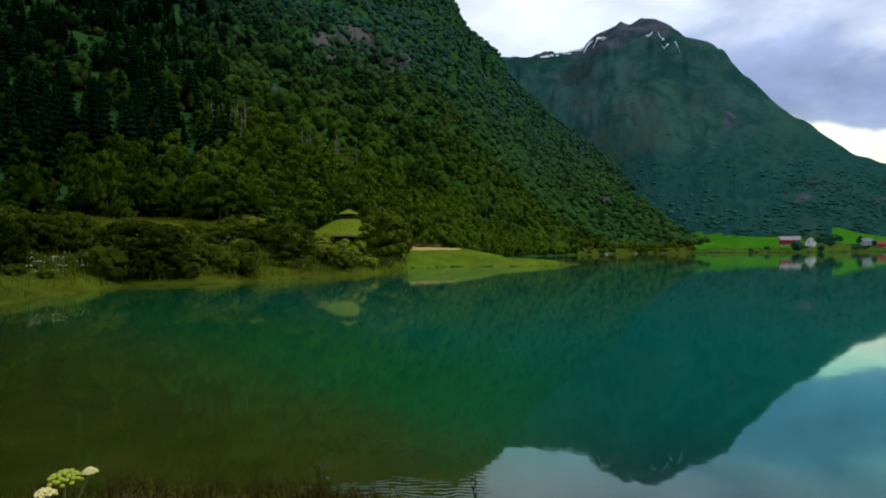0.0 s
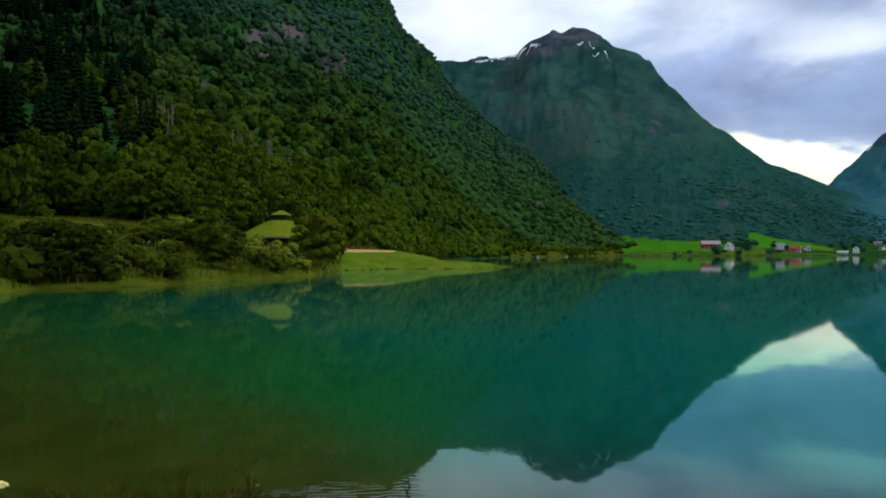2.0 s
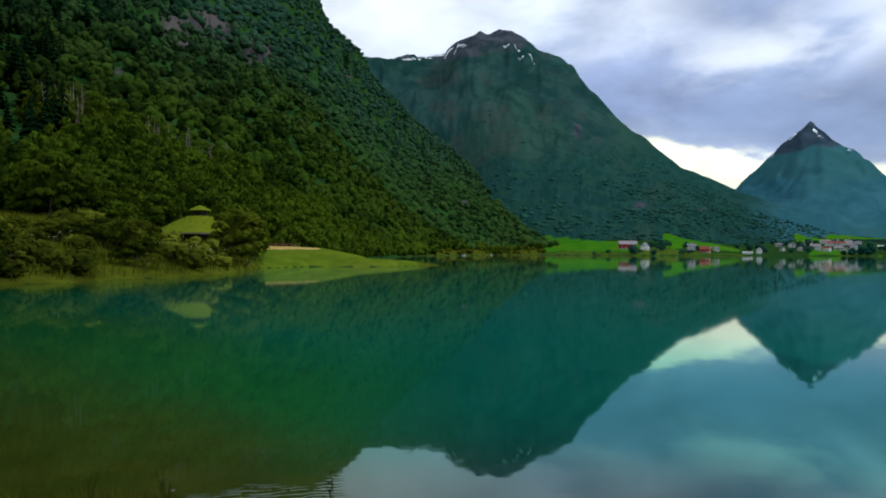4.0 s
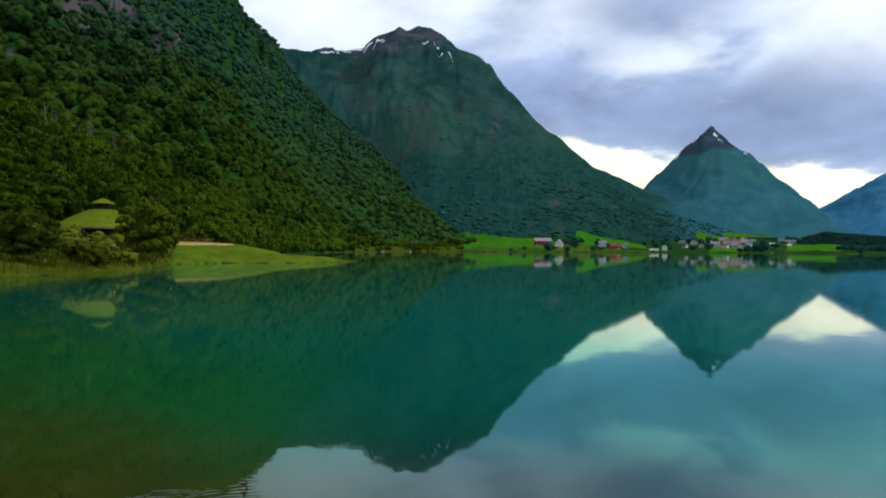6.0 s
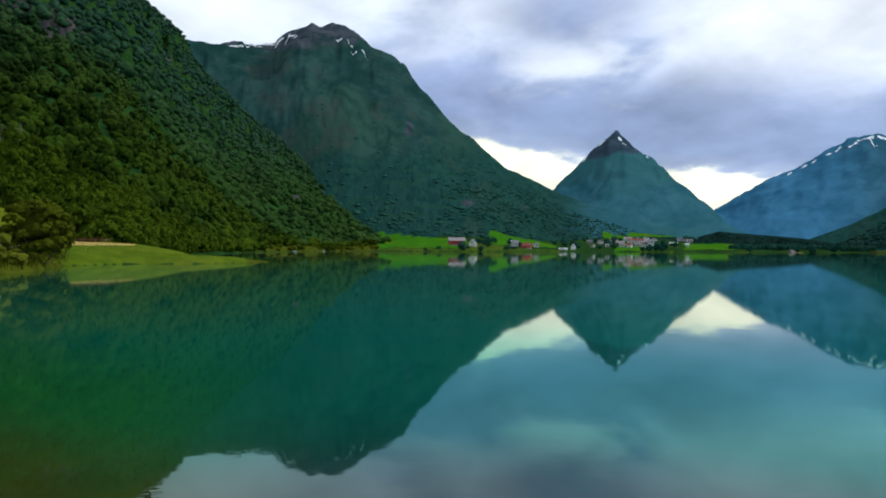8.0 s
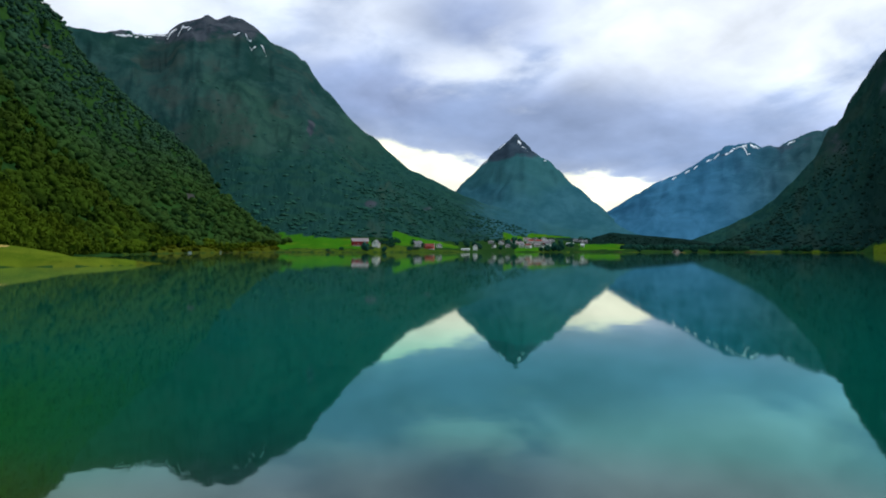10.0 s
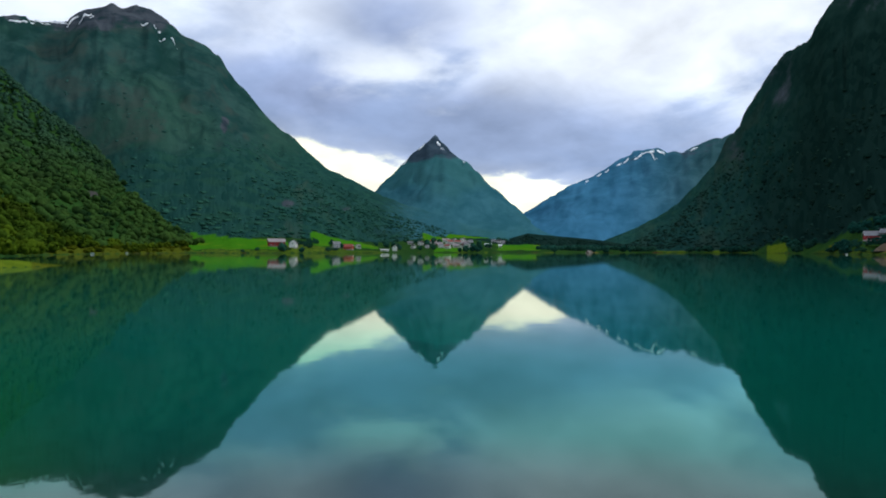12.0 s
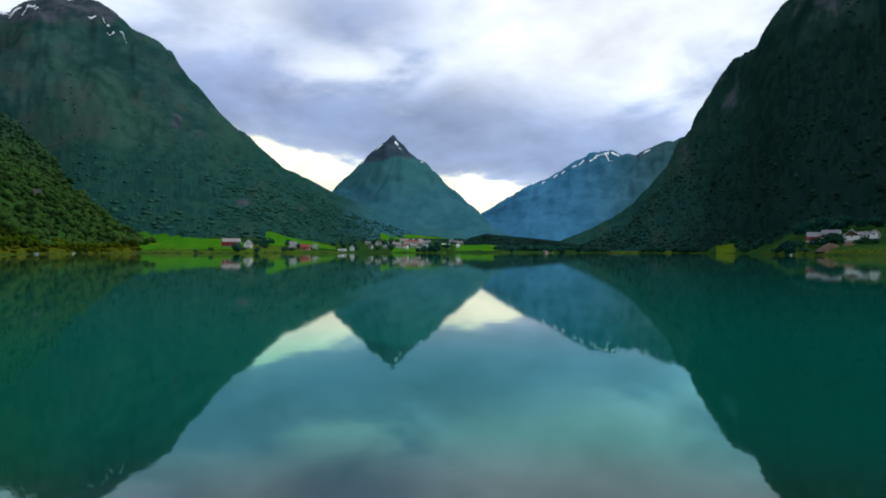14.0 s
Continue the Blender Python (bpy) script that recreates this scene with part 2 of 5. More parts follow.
def water_material():
    """Glacier-fed lake: milky turquoise where deep, brown bed showing where shallow, a smooth mirror above."""
    m, g, b = material("lake_water", 0.02)
    p = place(g)
    depth = g.node("ShaderNodeAttribute", attribute_name="depth").outputs["Fac"]
    n = g.noise(p, 0.35, 4)
    d = g.math("ADD", depth, g.math("MULTIPLY", g.math("SUBTRACT", n, 0.5), 0.5))
    seen = g.math("POWER", 2.718, g.math("MULTIPLY", g.math("MAXIMUM", d, 0.0), -0.42))
    bed = g.mix(g.smooth(g.noise(p, 1.2, 5), 0.3, 0.7), (0.026, 0.034, 0.003), (0.040, 0.046, 0.005))
    mid = g.mix(g.smooth(g.noise(p, 0.05, 3), 0.3, 0.7), (0.009, 0.080, 0.019), (0.011, 0.092, 0.026))
    deep = g.mix(g.smooth(g.noise(p, 0.02, 3), 0.3, 0.7), (0.001, 0.105, 0.076), (0.002, 0.122, 0.088))
    # off the steeper bank, to the right, the bed and shallow water turn darker
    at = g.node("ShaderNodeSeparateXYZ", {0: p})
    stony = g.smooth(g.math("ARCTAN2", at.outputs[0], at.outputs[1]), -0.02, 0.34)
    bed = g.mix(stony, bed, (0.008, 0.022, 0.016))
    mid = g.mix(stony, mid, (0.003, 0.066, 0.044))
    col = g.mix(g.smooth(seen, 0.03, 0.62), deep, mid)
    col = g.mix(g.smooth(seen, 0.60, 0.98), col, bed)
    calm = g.node("ShaderNodeBump", {"Strength": 0.25, "Distance": 0.006, "Height": g.noise(p, 1.1, 3)})
    # small rings of ripples where the bank's stones break the surface
    centre = g.node("ShaderNodeVectorMath", {0: p, 1: (-0.75, 5.5, 0.0)}, operation="SUBTRACT")
    ring = g.node("ShaderNodeTexWave", {"Vector": centre.outputs[0], "Scale": 3.9, "Distortion": 9.0, "Detail": 2.5, "Detail Scale": 0.8}, wave_type="RINGS")
    away = g.node("ShaderNodeVectorMath", {0: centre.outputs[0]}, operation="LENGTH").outputs["Value"]
    some = g.math("SUBTRACT", 1.0, g.smooth(away, 0.35, 1.75))
    lap = g.node("ShaderNodeBump", {"Strength": 0.13, "Distance": 0.012, "Height": g.math("MULTIPLY", ring.outputs["Fac"], some), "Normal": calm})
    # milky water below, and a film that mirrors more the flatter it is looked at; its reflection tint is painted in by
    # angle
    m.node_tree.nodes.remove(b)
    fresnel = g.node("ShaderNodeFresnel", {"IOR": 1.45, "Normal": lap})
    body = g.node("ShaderNodeBsdfDiffuse", {"Color": col})
    sheen = g.mix(g.smooth(fresnel.outputs[0], 0.155, 0.245), (0.78, 0.95, 0.97), (0.46, 1.0, 0.96))
    sheen = g.mix(g.smooth(fresnel.outputs[0], 0.36, 0.60), sheen, (1.0, 1.0, 0.95))
    film = g.node("ShaderNodeBsdfGlossy", {"Color": sheen, "Roughness": 0.03, "Normal": lap})
    both = g.node("ShaderNodeMixShader", {0: fresnel, 1: body, 2: film})
    g.links.new(both.outputs[0], m.node_tree.nodes["Material Output"].inputs["Surface"])
    return m


M_GROUND, M_WATER = ground_material(), water_material()
M_LEAF = foliage("broad_leaves", (0.008, 0.020, 0.002), (0.066, 0.106, 0.007), (0.076, 0.102, 0.006))
M_BUSH = foliage("willow_leaves", (0.008, 0.016, 0.002), (0.086, 0.106, 0.007), (0.098, 0.098, 0.007))
M_WOOD = foliage("hillside_wood", (0.006, 0.018, 0.003), (0.046, 0.084, 0.008), (0.062, 0.080, 0.008), 0.12, 0.6, haze=((0.009, 0.034, 0.020), (0.033, 0.080, 0.047)))
# bluer greens here: distance haze put into the leaf colour
M_FARWOOD = foliage("distant_wood", (0.010, 0.048, 0.037), (0.028, 0.094, 0.064), (0.036, 0.092, 0.050), 0.05, 0.0, haze=((0.015, 0.060, 0.052), (0.034, 0.098, 0.080)))
M_UPPERWOOD = foliage("upper_wood", (0.006, 0.022, 0.008), (0.040, 0.086, 0.018), (0.054, 0.082, 0.016), 0.08, 0.5, haze=((0.009, 0.034, 0.020), (0.033, 0.080, 0.047)))
M_HERB = foliage("tall_herbs", (0.034, 0.044, 0.004), (0.125, 0.142, 0.012), (0.13, 0.12, 0.014))
# darkened leaf colour stands for the far side's shade and lens falloff
M_SHADEWOOD = foliage("shaded_wood", (0.005, 0.018, 0.014), (0.020, 0.052, 0.040), (0.024, 0.050, 0.028), 0.03)
M_SPRUCE = foliage("spruce_needles", (0.002, 0.009, 0.003), (0.007, 0.020, 0.006), (0.008, 0.020, 0.005))
M_GRASS = foliage("grass_blades", (0.046, 0.056, 0.004), (0.115, 0.130, 0.010), (0.130, 0.110, 0.012))
M_SPITGRASS = foliage("short_grass", (0.110, 0.155, 0.010), (0.185, 0.225, 0.018), (0.19, 0.18, 0.02))
M_REED = foliage("withered_stems", (0.014, 0.012, 0.002), (0.125, 0.105, 0.020), (0.070, 0.055, 0.010))
M_BARK = plain("bark", (0.075, 0.06, 0.045), 0.9, 4.0, 0.4, 0.6)
M_DEADWOOD = plain("bleached_dead_wood", (0.19, 0.155, 0.115), 0.9, 2.0, 0.35, 0.5)
M_TURF = foliage("turf", (0.130, 0.165, 0.010), (0.225, 0.255, 0.020), (0.16, 0.17, 0.03), 1.5)
M_TAR = plain("tarred_boards", (0.035, 0.022, 0.016), 0.8, 5.0, 0.4, 0.5)
M_FASCIA = plain("weathered_board", (0.15, 0.125, 0.095), 0.8, 4.0, 0.3, 0.4)
M_RED = plain("red_boards", (0.33, 0.014, 0.018), 0.7, 1.0, 0.25, 0.3)
M_ORANGE = plain("orange_red_boards", (0.48, 0.07, 0.03), 0.7, 1.0, 0.25, 0.3)
M_WHITE = plain("white_boards", (0.80, 0.80, 0.78), 0.6, 1.0, 0.08, 0.2)
M_GREYWALL = plain("grey_boards", (0.42, 0.41, 0.39), 0.7, 1.0, 0.15, 0.2)
M_BROWNWALL = plain("brown_boards", (0.10, 0.055, 0.035), 0.7, 1.0, 0.3, 0.3)
M_SLATE = plain("slate_roof", (0.17, 0.17, 0.185), 0.6, 1.5, 0.25, 0.3)
M_DARKROOF = plain("dark_tile_roof", (0.055, 0.05, 0.05), 0.6, 1.5, 0.3, 0.3)
M_REDROOF = plain("red_tile_roof", (0.27, 0.06, 0.045), 0.7, 1.5, 0.3, 0.3)
M_PINKROOF = plain("faded_tin_roof", (0.30, 0.25, 0.25), 0.5, 1.0, 0.2, 0.2)
M_GLASS = plain("window_glass", (0.03, 0.035, 0.04), 0.1, 1.0, 0.1, 0.0)
M_STONE = plain("lake_stone", (0.075, 0.068, 0.05), 0.85, 3.0, 0.35, 0.8)
M_EARTH = plain("bare_earth", (0.115, 0.082, 0.05), 0.95, 0.6, 0.3, 0.6)
M_SNOW = plain("old_snow", (0.92, 0.93, 0.95), 0.7, 0.05, 0.06, 0.3)
M_PETAL = plain("white_petals", (0.78, 0.67, 0.27), 0.7, 20, 0.15, 0.3)
M_UMBEL = plain("white_umbel", (0.72, 0.68, 0.48), 0.7, 20, 0.08, 0.2)
M_GREENUMBEL = plain("green_umbel", (0.34, 0.37, 0.03), 0.7, 30, 0.3, 0.3)
M_STALK = plain("plant_stalk", (0.10, 0.13, 0.035), 0.6, 20, 0.3, 0.2)
M_PINEWOOD = plain("stained_pine", (0.14, 0.065, 0.03), 0.7, 6, 0.3, 0.3)
M_HULL = plain("white_hull", (0.75, 0.76, 0.77), 0.35, 2, 0.06, 0.1)

# ---- the land as one sheet: bearing in degrees clockwise from +y, distance from the bank ----
def curve(points):
    xs, ys = np.array([p[0] for p in points], float), np.array([p[1] for p in points], float)
    return lambda a: np.interp(a, xs, ys)


def lattice(ix, iy, seed):
    h = (ix.astype(np.int64) * 374761393 + iy.astype(np.int64) * 668265263 + seed * 1442695041) & 0xFFFFFFFF
    h = ((h ^ (h >> 13)) * 1274126177) & 0xFFFFFFFF
    return ((h ^ (h >> 16)) & 0xFFFF) / 65535.0


def vnoise(x, y, seed=0):
    x, y = np.asarray(x, float), np.asarray(y, float)
    ix, iy = np.floor(x), np.floor(y)
    fx, fy = x - ix, y - iy
    fx, fy = fx * fx * (3 - 2 * fx), fy * fy * (3 - 2 * fy)
    a, b = lattice(ix, iy, seed), lattice(ix + 1, iy, seed)
    c, d = lattice(ix, iy + 1, seed), lattice(ix + 1, iy + 1, seed)
    return (a * (1 - fx) + b * fx) * (1 - fy) + (c * (1 - fx) + d * fx) * fy - 0.5


def fbm(x, y, octaves=5, seed=0, gain=0.5):
    total, amp = 0.0, 1.0
    for k in range(octaves):
        total = total + amp * vnoise(x * 2 ** k + 17 * k, y * 2 ** k - 31 * k, seed + k)
        amp *= gain
    return total


def step(x, lo, hi):
    s = np.clip((x - lo) / (hi - lo), 0, 1)
    return s * s * (3 - 2 * s)


# shoreline of the lake across the water, and the edge of the near bank
shore = curve([(-180, 3), (-95, 4), (-75, 10), (-50, 22), (-34, 35), (-30.4, 40), (-27.5, 46), (-26, 49), (-21, 51), (-17, 53), (-11, 57), (-7, 65), (-5, 74), (-4, 84), (-1, 114), (2, 150),
               (5, 205), (8, 290), (13, 440), (17, 560), (21, 640), (24, 590), (29, 600), (33, 640), (37, 770), (45, 830), (51, 880), (55, 850), (62, 1000),
               (68, 930), (73, 560), (74.5, 500), (76, 480), (80, 465), (90, 330), (105, 130), (125, 25), (150, 4), (180, 3)])
bank = curve([(-180, 40), (-80, 12), (-40, 7.0), (-34, 6.6), (-20, 6.3), (-8, 6.1), (2, 5.2), (10, 4.6), (90, 4.4), (120, 9), (150, 30), (180, 40)])
shelf = curve([(-180, 0.02), (-40, 0.02), (-34, 0.026), (-26, 0.045), (-18, 0.085), (-8, 0.16), (-2, 0.24), (4, 0.26), (10, 0.22), (20, 0.20), (180, 0.20)])
rise = curve([(-180, 0.1), (-40, 0.080), (-34, 0.085), (-30, 0.100), (-26, 0.108), (-20, 0.109), (-14, 0.108), (-11, 0.085), (-8, 0.064), (0, 0.05), (5, 0.02), (10, 0.03), (11.5, 0.085), (19, 0.085), (21, 0.09), (31, 0.10), (36, 0.05), (40, 0.06), (45, 0.06), (50, 0.015), (60, 0.012), (67, 0.02), (68, 0.09), (69.6, 0.11), (70.5, 0.04), (73, 0.10), (75, 0.165), (80, 0.15), (90, 0.10), (180, 0.1)])
MASSIFS = {
    # the wooded near side, the great fell, the pointed peak, the far blue fell and the dark side across the lake:
    # skyline (bearing, elevation), distance of the ridge, distance of the foot, how steeply it curves up
    "near": (curve([(-180, 13), (-120, 15), (-80, 24), (-34, 27), (-15, 25), (-0.3, 20.97), (1.2, 19.75), (2.65, 18.2), (3.6, 17.5), (4.8, 16.35), (5.84, 14.9), (6.82, 13.7),
                    (9, 12.1), (11, 10.4), (13.5, 8.5), (16.9, 6.0), (19.2, 3.9), (20.9, 2.2), (25, 0.0), (26, -3), (130, -3), (150, 8), (180, 13)]),
             curve([(-180, 1500), (-80, 900), (-34, 1000), (0, 1350), (5, 1500), (13, 1350), (21, 1000), (180, 1500)]),
             curve([(-180, 300), (-120, 130), (-34, 124), (-8, 126), (-3, 140), (2, 168), (5, 220), (8, 300), (10.5, 380), (12, 465), (14, 520), (17, 612), (21, 700), (26, 800), (130, 500), (180, 300)]), 1.35),
    "great": (curve([(-60, 0), (-30, 8), (0, 15.5), (4.85, 16.35), (7.55, 16.6), (11, 16.86), (12.96, 17.37), (14.2, 18.0), (15.4, 18.42), (16.6, 18.51), (18.06, 18.23), (19.25, 17.6),
                     (20.2, 16.66), (21.4, 16.37), (23.2, 15.6), (23.9, 14.65), (25.3, 13.45), (26.2, 12.27), (28, 10.5), (29.7, 9.1), (31.8, 7.25), (33.9, 6.3), (34.7, 5.9),
                     (36, 5.1), (38.5, 4.2), (40.5, 3.55), (42.5, 2.85), (45.4, 1.9), (49.3, 0.7), (52, 0.0), (54, -2)]),
              curve([(-60, 2500), (5, 2600), (17, 2900), (24, 2600), (30, 2500), (36, 2300), (43, 1900), (50, 1500)]),
              curve([(-60, 1800), (-10, 1600), (0, 1480), (5, 1340), (8, 1200), (10.5, 1070), (13, 950), (15.5, 860), (18, 800), (21, 765), (24, 755), (30, 760), (33, 800), (36, 1000), (43, 1330), (50, 1400)]), 1.15),
    "peak": (curve([(28, 0), (33, 2.0), (35.9, 5.05), (37.1, 6.42), (38.3, 7.59), (39.5, 8.71), (40.5, 9.5), (40.9, 9.95), (41.2, 10.3), (41.4, 10.2), (41.7, 9.65), (42.4, 8.9), (43.7, 7.85), (44.9, 6.84),
                    (45.9, 5.62), (47.4, 4.65), (48.8, 3.42), (50.3, 1.95), (51, 1.2), (53, 0.2), (55, -2)]),
             curve([(30, 4000), (55, 4000)]), curve([(30, 1700), (55, 1700)]), 1.25),
    "blue": (curve([(40, -1), (44, 1.0), (46.4, 2.2), (48.8, 3.28), (51.3, 4.63), (53.2, 5.68), (55.1, 6.52), (56.6, 7.44), (58.2, 8.2), (59.4, 8.45), (60.7, 8.3), (61.7, 8.17),
                    (63, 8.5), (64.6, 9.0), (66, 9.5), (80, 10), (100, 5), (110, -1)]),
             curve([(40, 4750), (110, 4700)]), curve([(40, 2600), (110, 2600)]), 1.1),
    "dark": (curve([(49, -2), (50.3, 0.5), (55.6, 0.97), (58, 1.93), (60.3, 3.19), (61.7, 4.25), (63, 5.62), (64.35, 7.19), (65.2, 9.1), (66.1, 10.04), (66.7, 11.5), (67.4, 12.38),
                    (68.4, 14.2), (69.5, 15.3), (70.9, 15.92), (71.5, 17.0), (72.7, 18.8), (75, 21), (80, 25), (100, 27), (140, 20), (180, 13)]),
             curve([(49, 1900), (57, 2000), (65, 1700), (72, 1300), (80, 1150), (100, 1000), (180, 1500)]),
             curve([(49, 1200), (57, 1150), (65, 1060), (67.5, 1045), (69.8, 980), (72, 740), (80, 590), (100, 400), (140, 200), (180, 300)]), 1.2),
    # a low wooded knoll where the valley closes
    "knoll": (curve([(45, -2), (46.5, 0.3), (48.0, 1.25), (49.3, 1.6), (50.6, 1.45), (52.5, 1.3), (54.5, 1.1), (56, 0.9), (58, 0.5), (59.5, -2)]),
              curve([(45, 1500), (60, 1480)]), curve([(45, 1180), (60, 1120)]), 0.8),
}
SPIT = [(-4.5, 112, 3.3, 22), (-1.0, 113, 3.2, 16), (0.9, 112, 2.9, 9), (2.0, 108, 1.75, 9), (5.0, 105, 1.15, 8), (8.5, 109, 0.8, 6), (11.2, 114, 0.1, 3)]


def flat_place(az, r):
    a = np.radians(az)
    return r * np.sin(a), r * np.cos(a)


def spit_height(x, y):
    """The low grassy spit that runs out into the lake."""
    best = np.full(np.shape(x), -9.0)
    for (a0, r0, z0, w0), (a1, r1, z1, w1) in zip(SPIT, SPIT[1:]):
        x0, y0 = flat_place(a0, r0)
        x1, y1 = flat_place(a1, r1)
        dx, dy = x1 - x0, y1 - y0
        s = np.clip(((x - x0) * dx + (y - y0) * dy) / (dx * dx + dy * dy), 0, 1)
        off = np.hypot(x - x0 - s * dx, y - y0 - s * dy)
        z, w = z0 + s * (z1 - z0), w0 + s * (w1 - w0)
        best = np.maximum(best, (z + 0.25) * (1 - (off / w) ** 2) - 0.25 - 0.04 * np.maximum(off - w, 0))
    return np.maximum(best, -3.0)


def land(az, r, rough=True):
    """Height of the ground, and of the lake bed, at a bearing and distance."""
    az, r = np.broadcast_arrays(np.asarray(az, float), np.asarray(r, float))
    x, y = flat_place(az, r)
    wob = 1 + 0.05 * fbm(az * 0.45, r * 0 + 3, 3, 40)
    S, B = shore(az) * wob, bank(az) * (1 + 0.10 * fbm(az * 0.12, r * 0, 3, 41))
    over = r - S
    cap = 42 + 0 * r
    base = np.minimum(0.35 * step(over, 0, 4) + np.maximum(over, 0) * rise(az), cap)
    depth = np.minimum(np.minimum((r - B) * shelf(az), (S - r) * 0.16), 9.0)
    nearbank = np.minimum(0.62, (B - r) * 0.34)
    z = np.where(over > 0, base, np.where(r > B, -depth, nearbank))
    # dry land all round behind the bank
    z = np.where((S < B + 1), np.maximum(0.62 + 0.004 * r, nearbank), z)
    z = np.maximum(z, spit_height(x, y))
    z = z + np.where(z > 0.2, step(z, 0.2, 1.5) * 0.5 * fbm(x / 14, y / 14, 3, 7) * step(r, 20, 60), 0)
    tops = np.zeros(np.shape(r))
    which = np.zeros(np.shape(r), int) - 1
    for k, (sky, ridge, foot, power) in enumerate(MASSIFS.values()):
        canopy = (6.0, 0, 0, 0, 4.0, 2.0)[k]
        R, F = ridge(az), foot(az)
        s = (r - F) / (R - F)
        # spurs wander as they run down from the ridge
        wander = az + (1 - np.clip(s, 0, 1)) * (3.2, 3.2, 5.0, 4.0, 3.2, 1.0)[k] * fbm(az * 0.16, r / 700, 3, 81 + k) if rough else az
        top = sky(wander)
        if k == 2:
            # the pointed top stands on a broad rounded body
            wide = 4.5 * (1 - np.clip(s, 0, 1))
            top = sum(sky(wander + o * wide) for o in (-1, -0.6, -0.2, 0.2, 0.6, 1)) / 6
        # the crest is a narrow level back
        back = F + 0.955 * (R - F)
        H = EYE + back * np.tan(np.radians(top - (0.03, 0.04, 0.02, 0.0, -0.03, 0.0)[k])) - canopy
        b = np.minimum(0.35 + np.maximum(F + 0.955 * (R - F) - S, 0) * rise(az), cap)
        up = np.clip(s / 0.955, 0, 1) ** power
        down = 1 - 0.55 * np.clip(s - 1, 0, 1.5)
        h = np.maximum(H - b, 0) * np.where(s < 1, up, down)
        if rough:
            # gullies down the slopes and broken ground
            body = np.clip(s, 0, 1) * (1 - np.clip(s, 0, 1) ** 4)
            soft = (1.0, 0.3, 0.3, 0.3, 0.4, 0.3)[k]
            g = 0.34 * fbm(az * R / 57.3 / 230 + 0.5 * fbm(az, r / 300, 2, 31), r / 900, 5, 11 + k, 0.6) + 0.16 * soft * fbm(x / 90, y / 90, 4, 21 + k)
            h = h * (1 + (0.85, 0.4, 0.6, 0.6, 0.6, 0.3)[k] * g * (s > 0) * np.clip(body * 2, 0, 1)) + np.where(s > 0.02, 9 * soft * body * fbm(x / 45, y / 45, 3, 5), 0)
            h = h + np.where(s > 0.5, (0.004, 0.002, 0.003, 0.003, 0.004, 0.002)[k] * R * fbm(az * 1.3, az * 0, 3, 71 + k, 0.55) * np.clip(H / 200, 0, 1), 0)
        h = np.where(s > 0, np.maximum(h, 0), 0)
        which = np.where(h > tops, k, which)
        tops = np.maximum(tops, h)
    return z + tops, which


def spot(az, r, up=0.0):
    """A point on the ground."""
    x, y = flat_place(az, r)
    return Vector((float(x), float(y), float(land(az, r)[0]) + up))


def slope_spot(az, el, start=300):
    """Where the ground first rises to that elevation."""
    rs = np.linspace(start, 4850, 1800)
    z = land(az, rs)[0]
    hit = np.nonzero((z - EYE) / rs >= math.tan(radians(el)))[0]
    r = rs[hit[0]] if len(hit) else rs[np.argmax((z - EYE) / rs)]
    return float(r)


# mown fields round the farms: bearing from and to, then lower and upper edge (elevation of the slope) at each end
FIELDS = [(20.7, 28.6, 0.12, 1.5, 0.1, 0.78), (30.5, 36.4, 0.5, 1.72, 0.15, 0.32), (40.2, 43.0, 0.9, 1.55, 0.8, 1.0), (42.4, 46.0, 1.1, 1.5, 1.1, 1.17), (46.5, 50.4, 0.08, 0.5, 0.08, 0.6),
          (41.0, 44.6, -0.04, 0.3, 0.0, 0.3), (68.1, 69.5, -0.1, 0.46, -0.1, 0.62), (59.9, 62.1, -0.1, 0.14, -0.1, 0.16), (64.2, 64.7, -0.1, 0.12, -0.1, 0.14), (72.3, 73.1, 0.3, 0.42, 0.35, 0.85)]


def inside(v, lo, hi, soft):
    return step(v, lo - soft, lo + soft) * step(-v, -hi - soft, -hi + soft)


def field_mask(az, el):
    out = np.zeros(np.shape(az))
    a, e = az + np.where(az > 55, 0.03, 0.35) * fbm(az * 0.9, el * 3, 3, 90), el + 0.12 * fbm(az * 1.3, el * 2, 3, 91)
    for a0, a1, l0, h0, l1, h1 in FIELDS:
        s = np.clip((a - a0) / (a1 - a0), 0, 1)
        out = np.maximum(out, inside(a, a0, a1, 0.09) * inside(e, l0 + (l1 - l0) * s, h0 + (h1 - h0) * s, 0.04))
    return out


def mesh_of(name, verts, faces, mat, smooth=False, attrs=None):
    """A mesh from arrays of corners and of triangles or quads."""
    verts, faces = np.asarray(verts, np.float32), np.asarray(faces, np.int32)
    me = bpy.data.meshes.new(name)
    n, k = faces.shape
    me.vertices.add(len(verts))
    me.vertices.foreach_set("co", verts.ravel())
    me.loops.add(n * k)
    me.loops.foreach_set("vertex_index", faces.ravel())
    me.polygons.add(n)
    me.polygons.foreach_set("loop_start", np.arange(n, dtype=np.int32) * k)
    me.polygons.foreach_set("use_smooth", np.full(n, smooth))
    for key, values in (attrs or {}).items():
        me.attributes.new(key, "FLOAT", "POINT").data.foreach_set("value", np.asarray(values, np.float32).ravel())
    me.update(calc_edges=True)
    me.materials.append(mat)
    return me


def grid_faces(rows, cols, wrap):
    i, j = np.meshgrid(np.arange(rows - 1), np.arange(cols if wrap else cols - 1), indexing="ij")
    j2 = (j + 1) % cols
    return np.stack([i * cols + j, i * cols + j2, (i + 1) * cols + j2, (i + 1) * cols + j], -1).reshape(-1, 4)


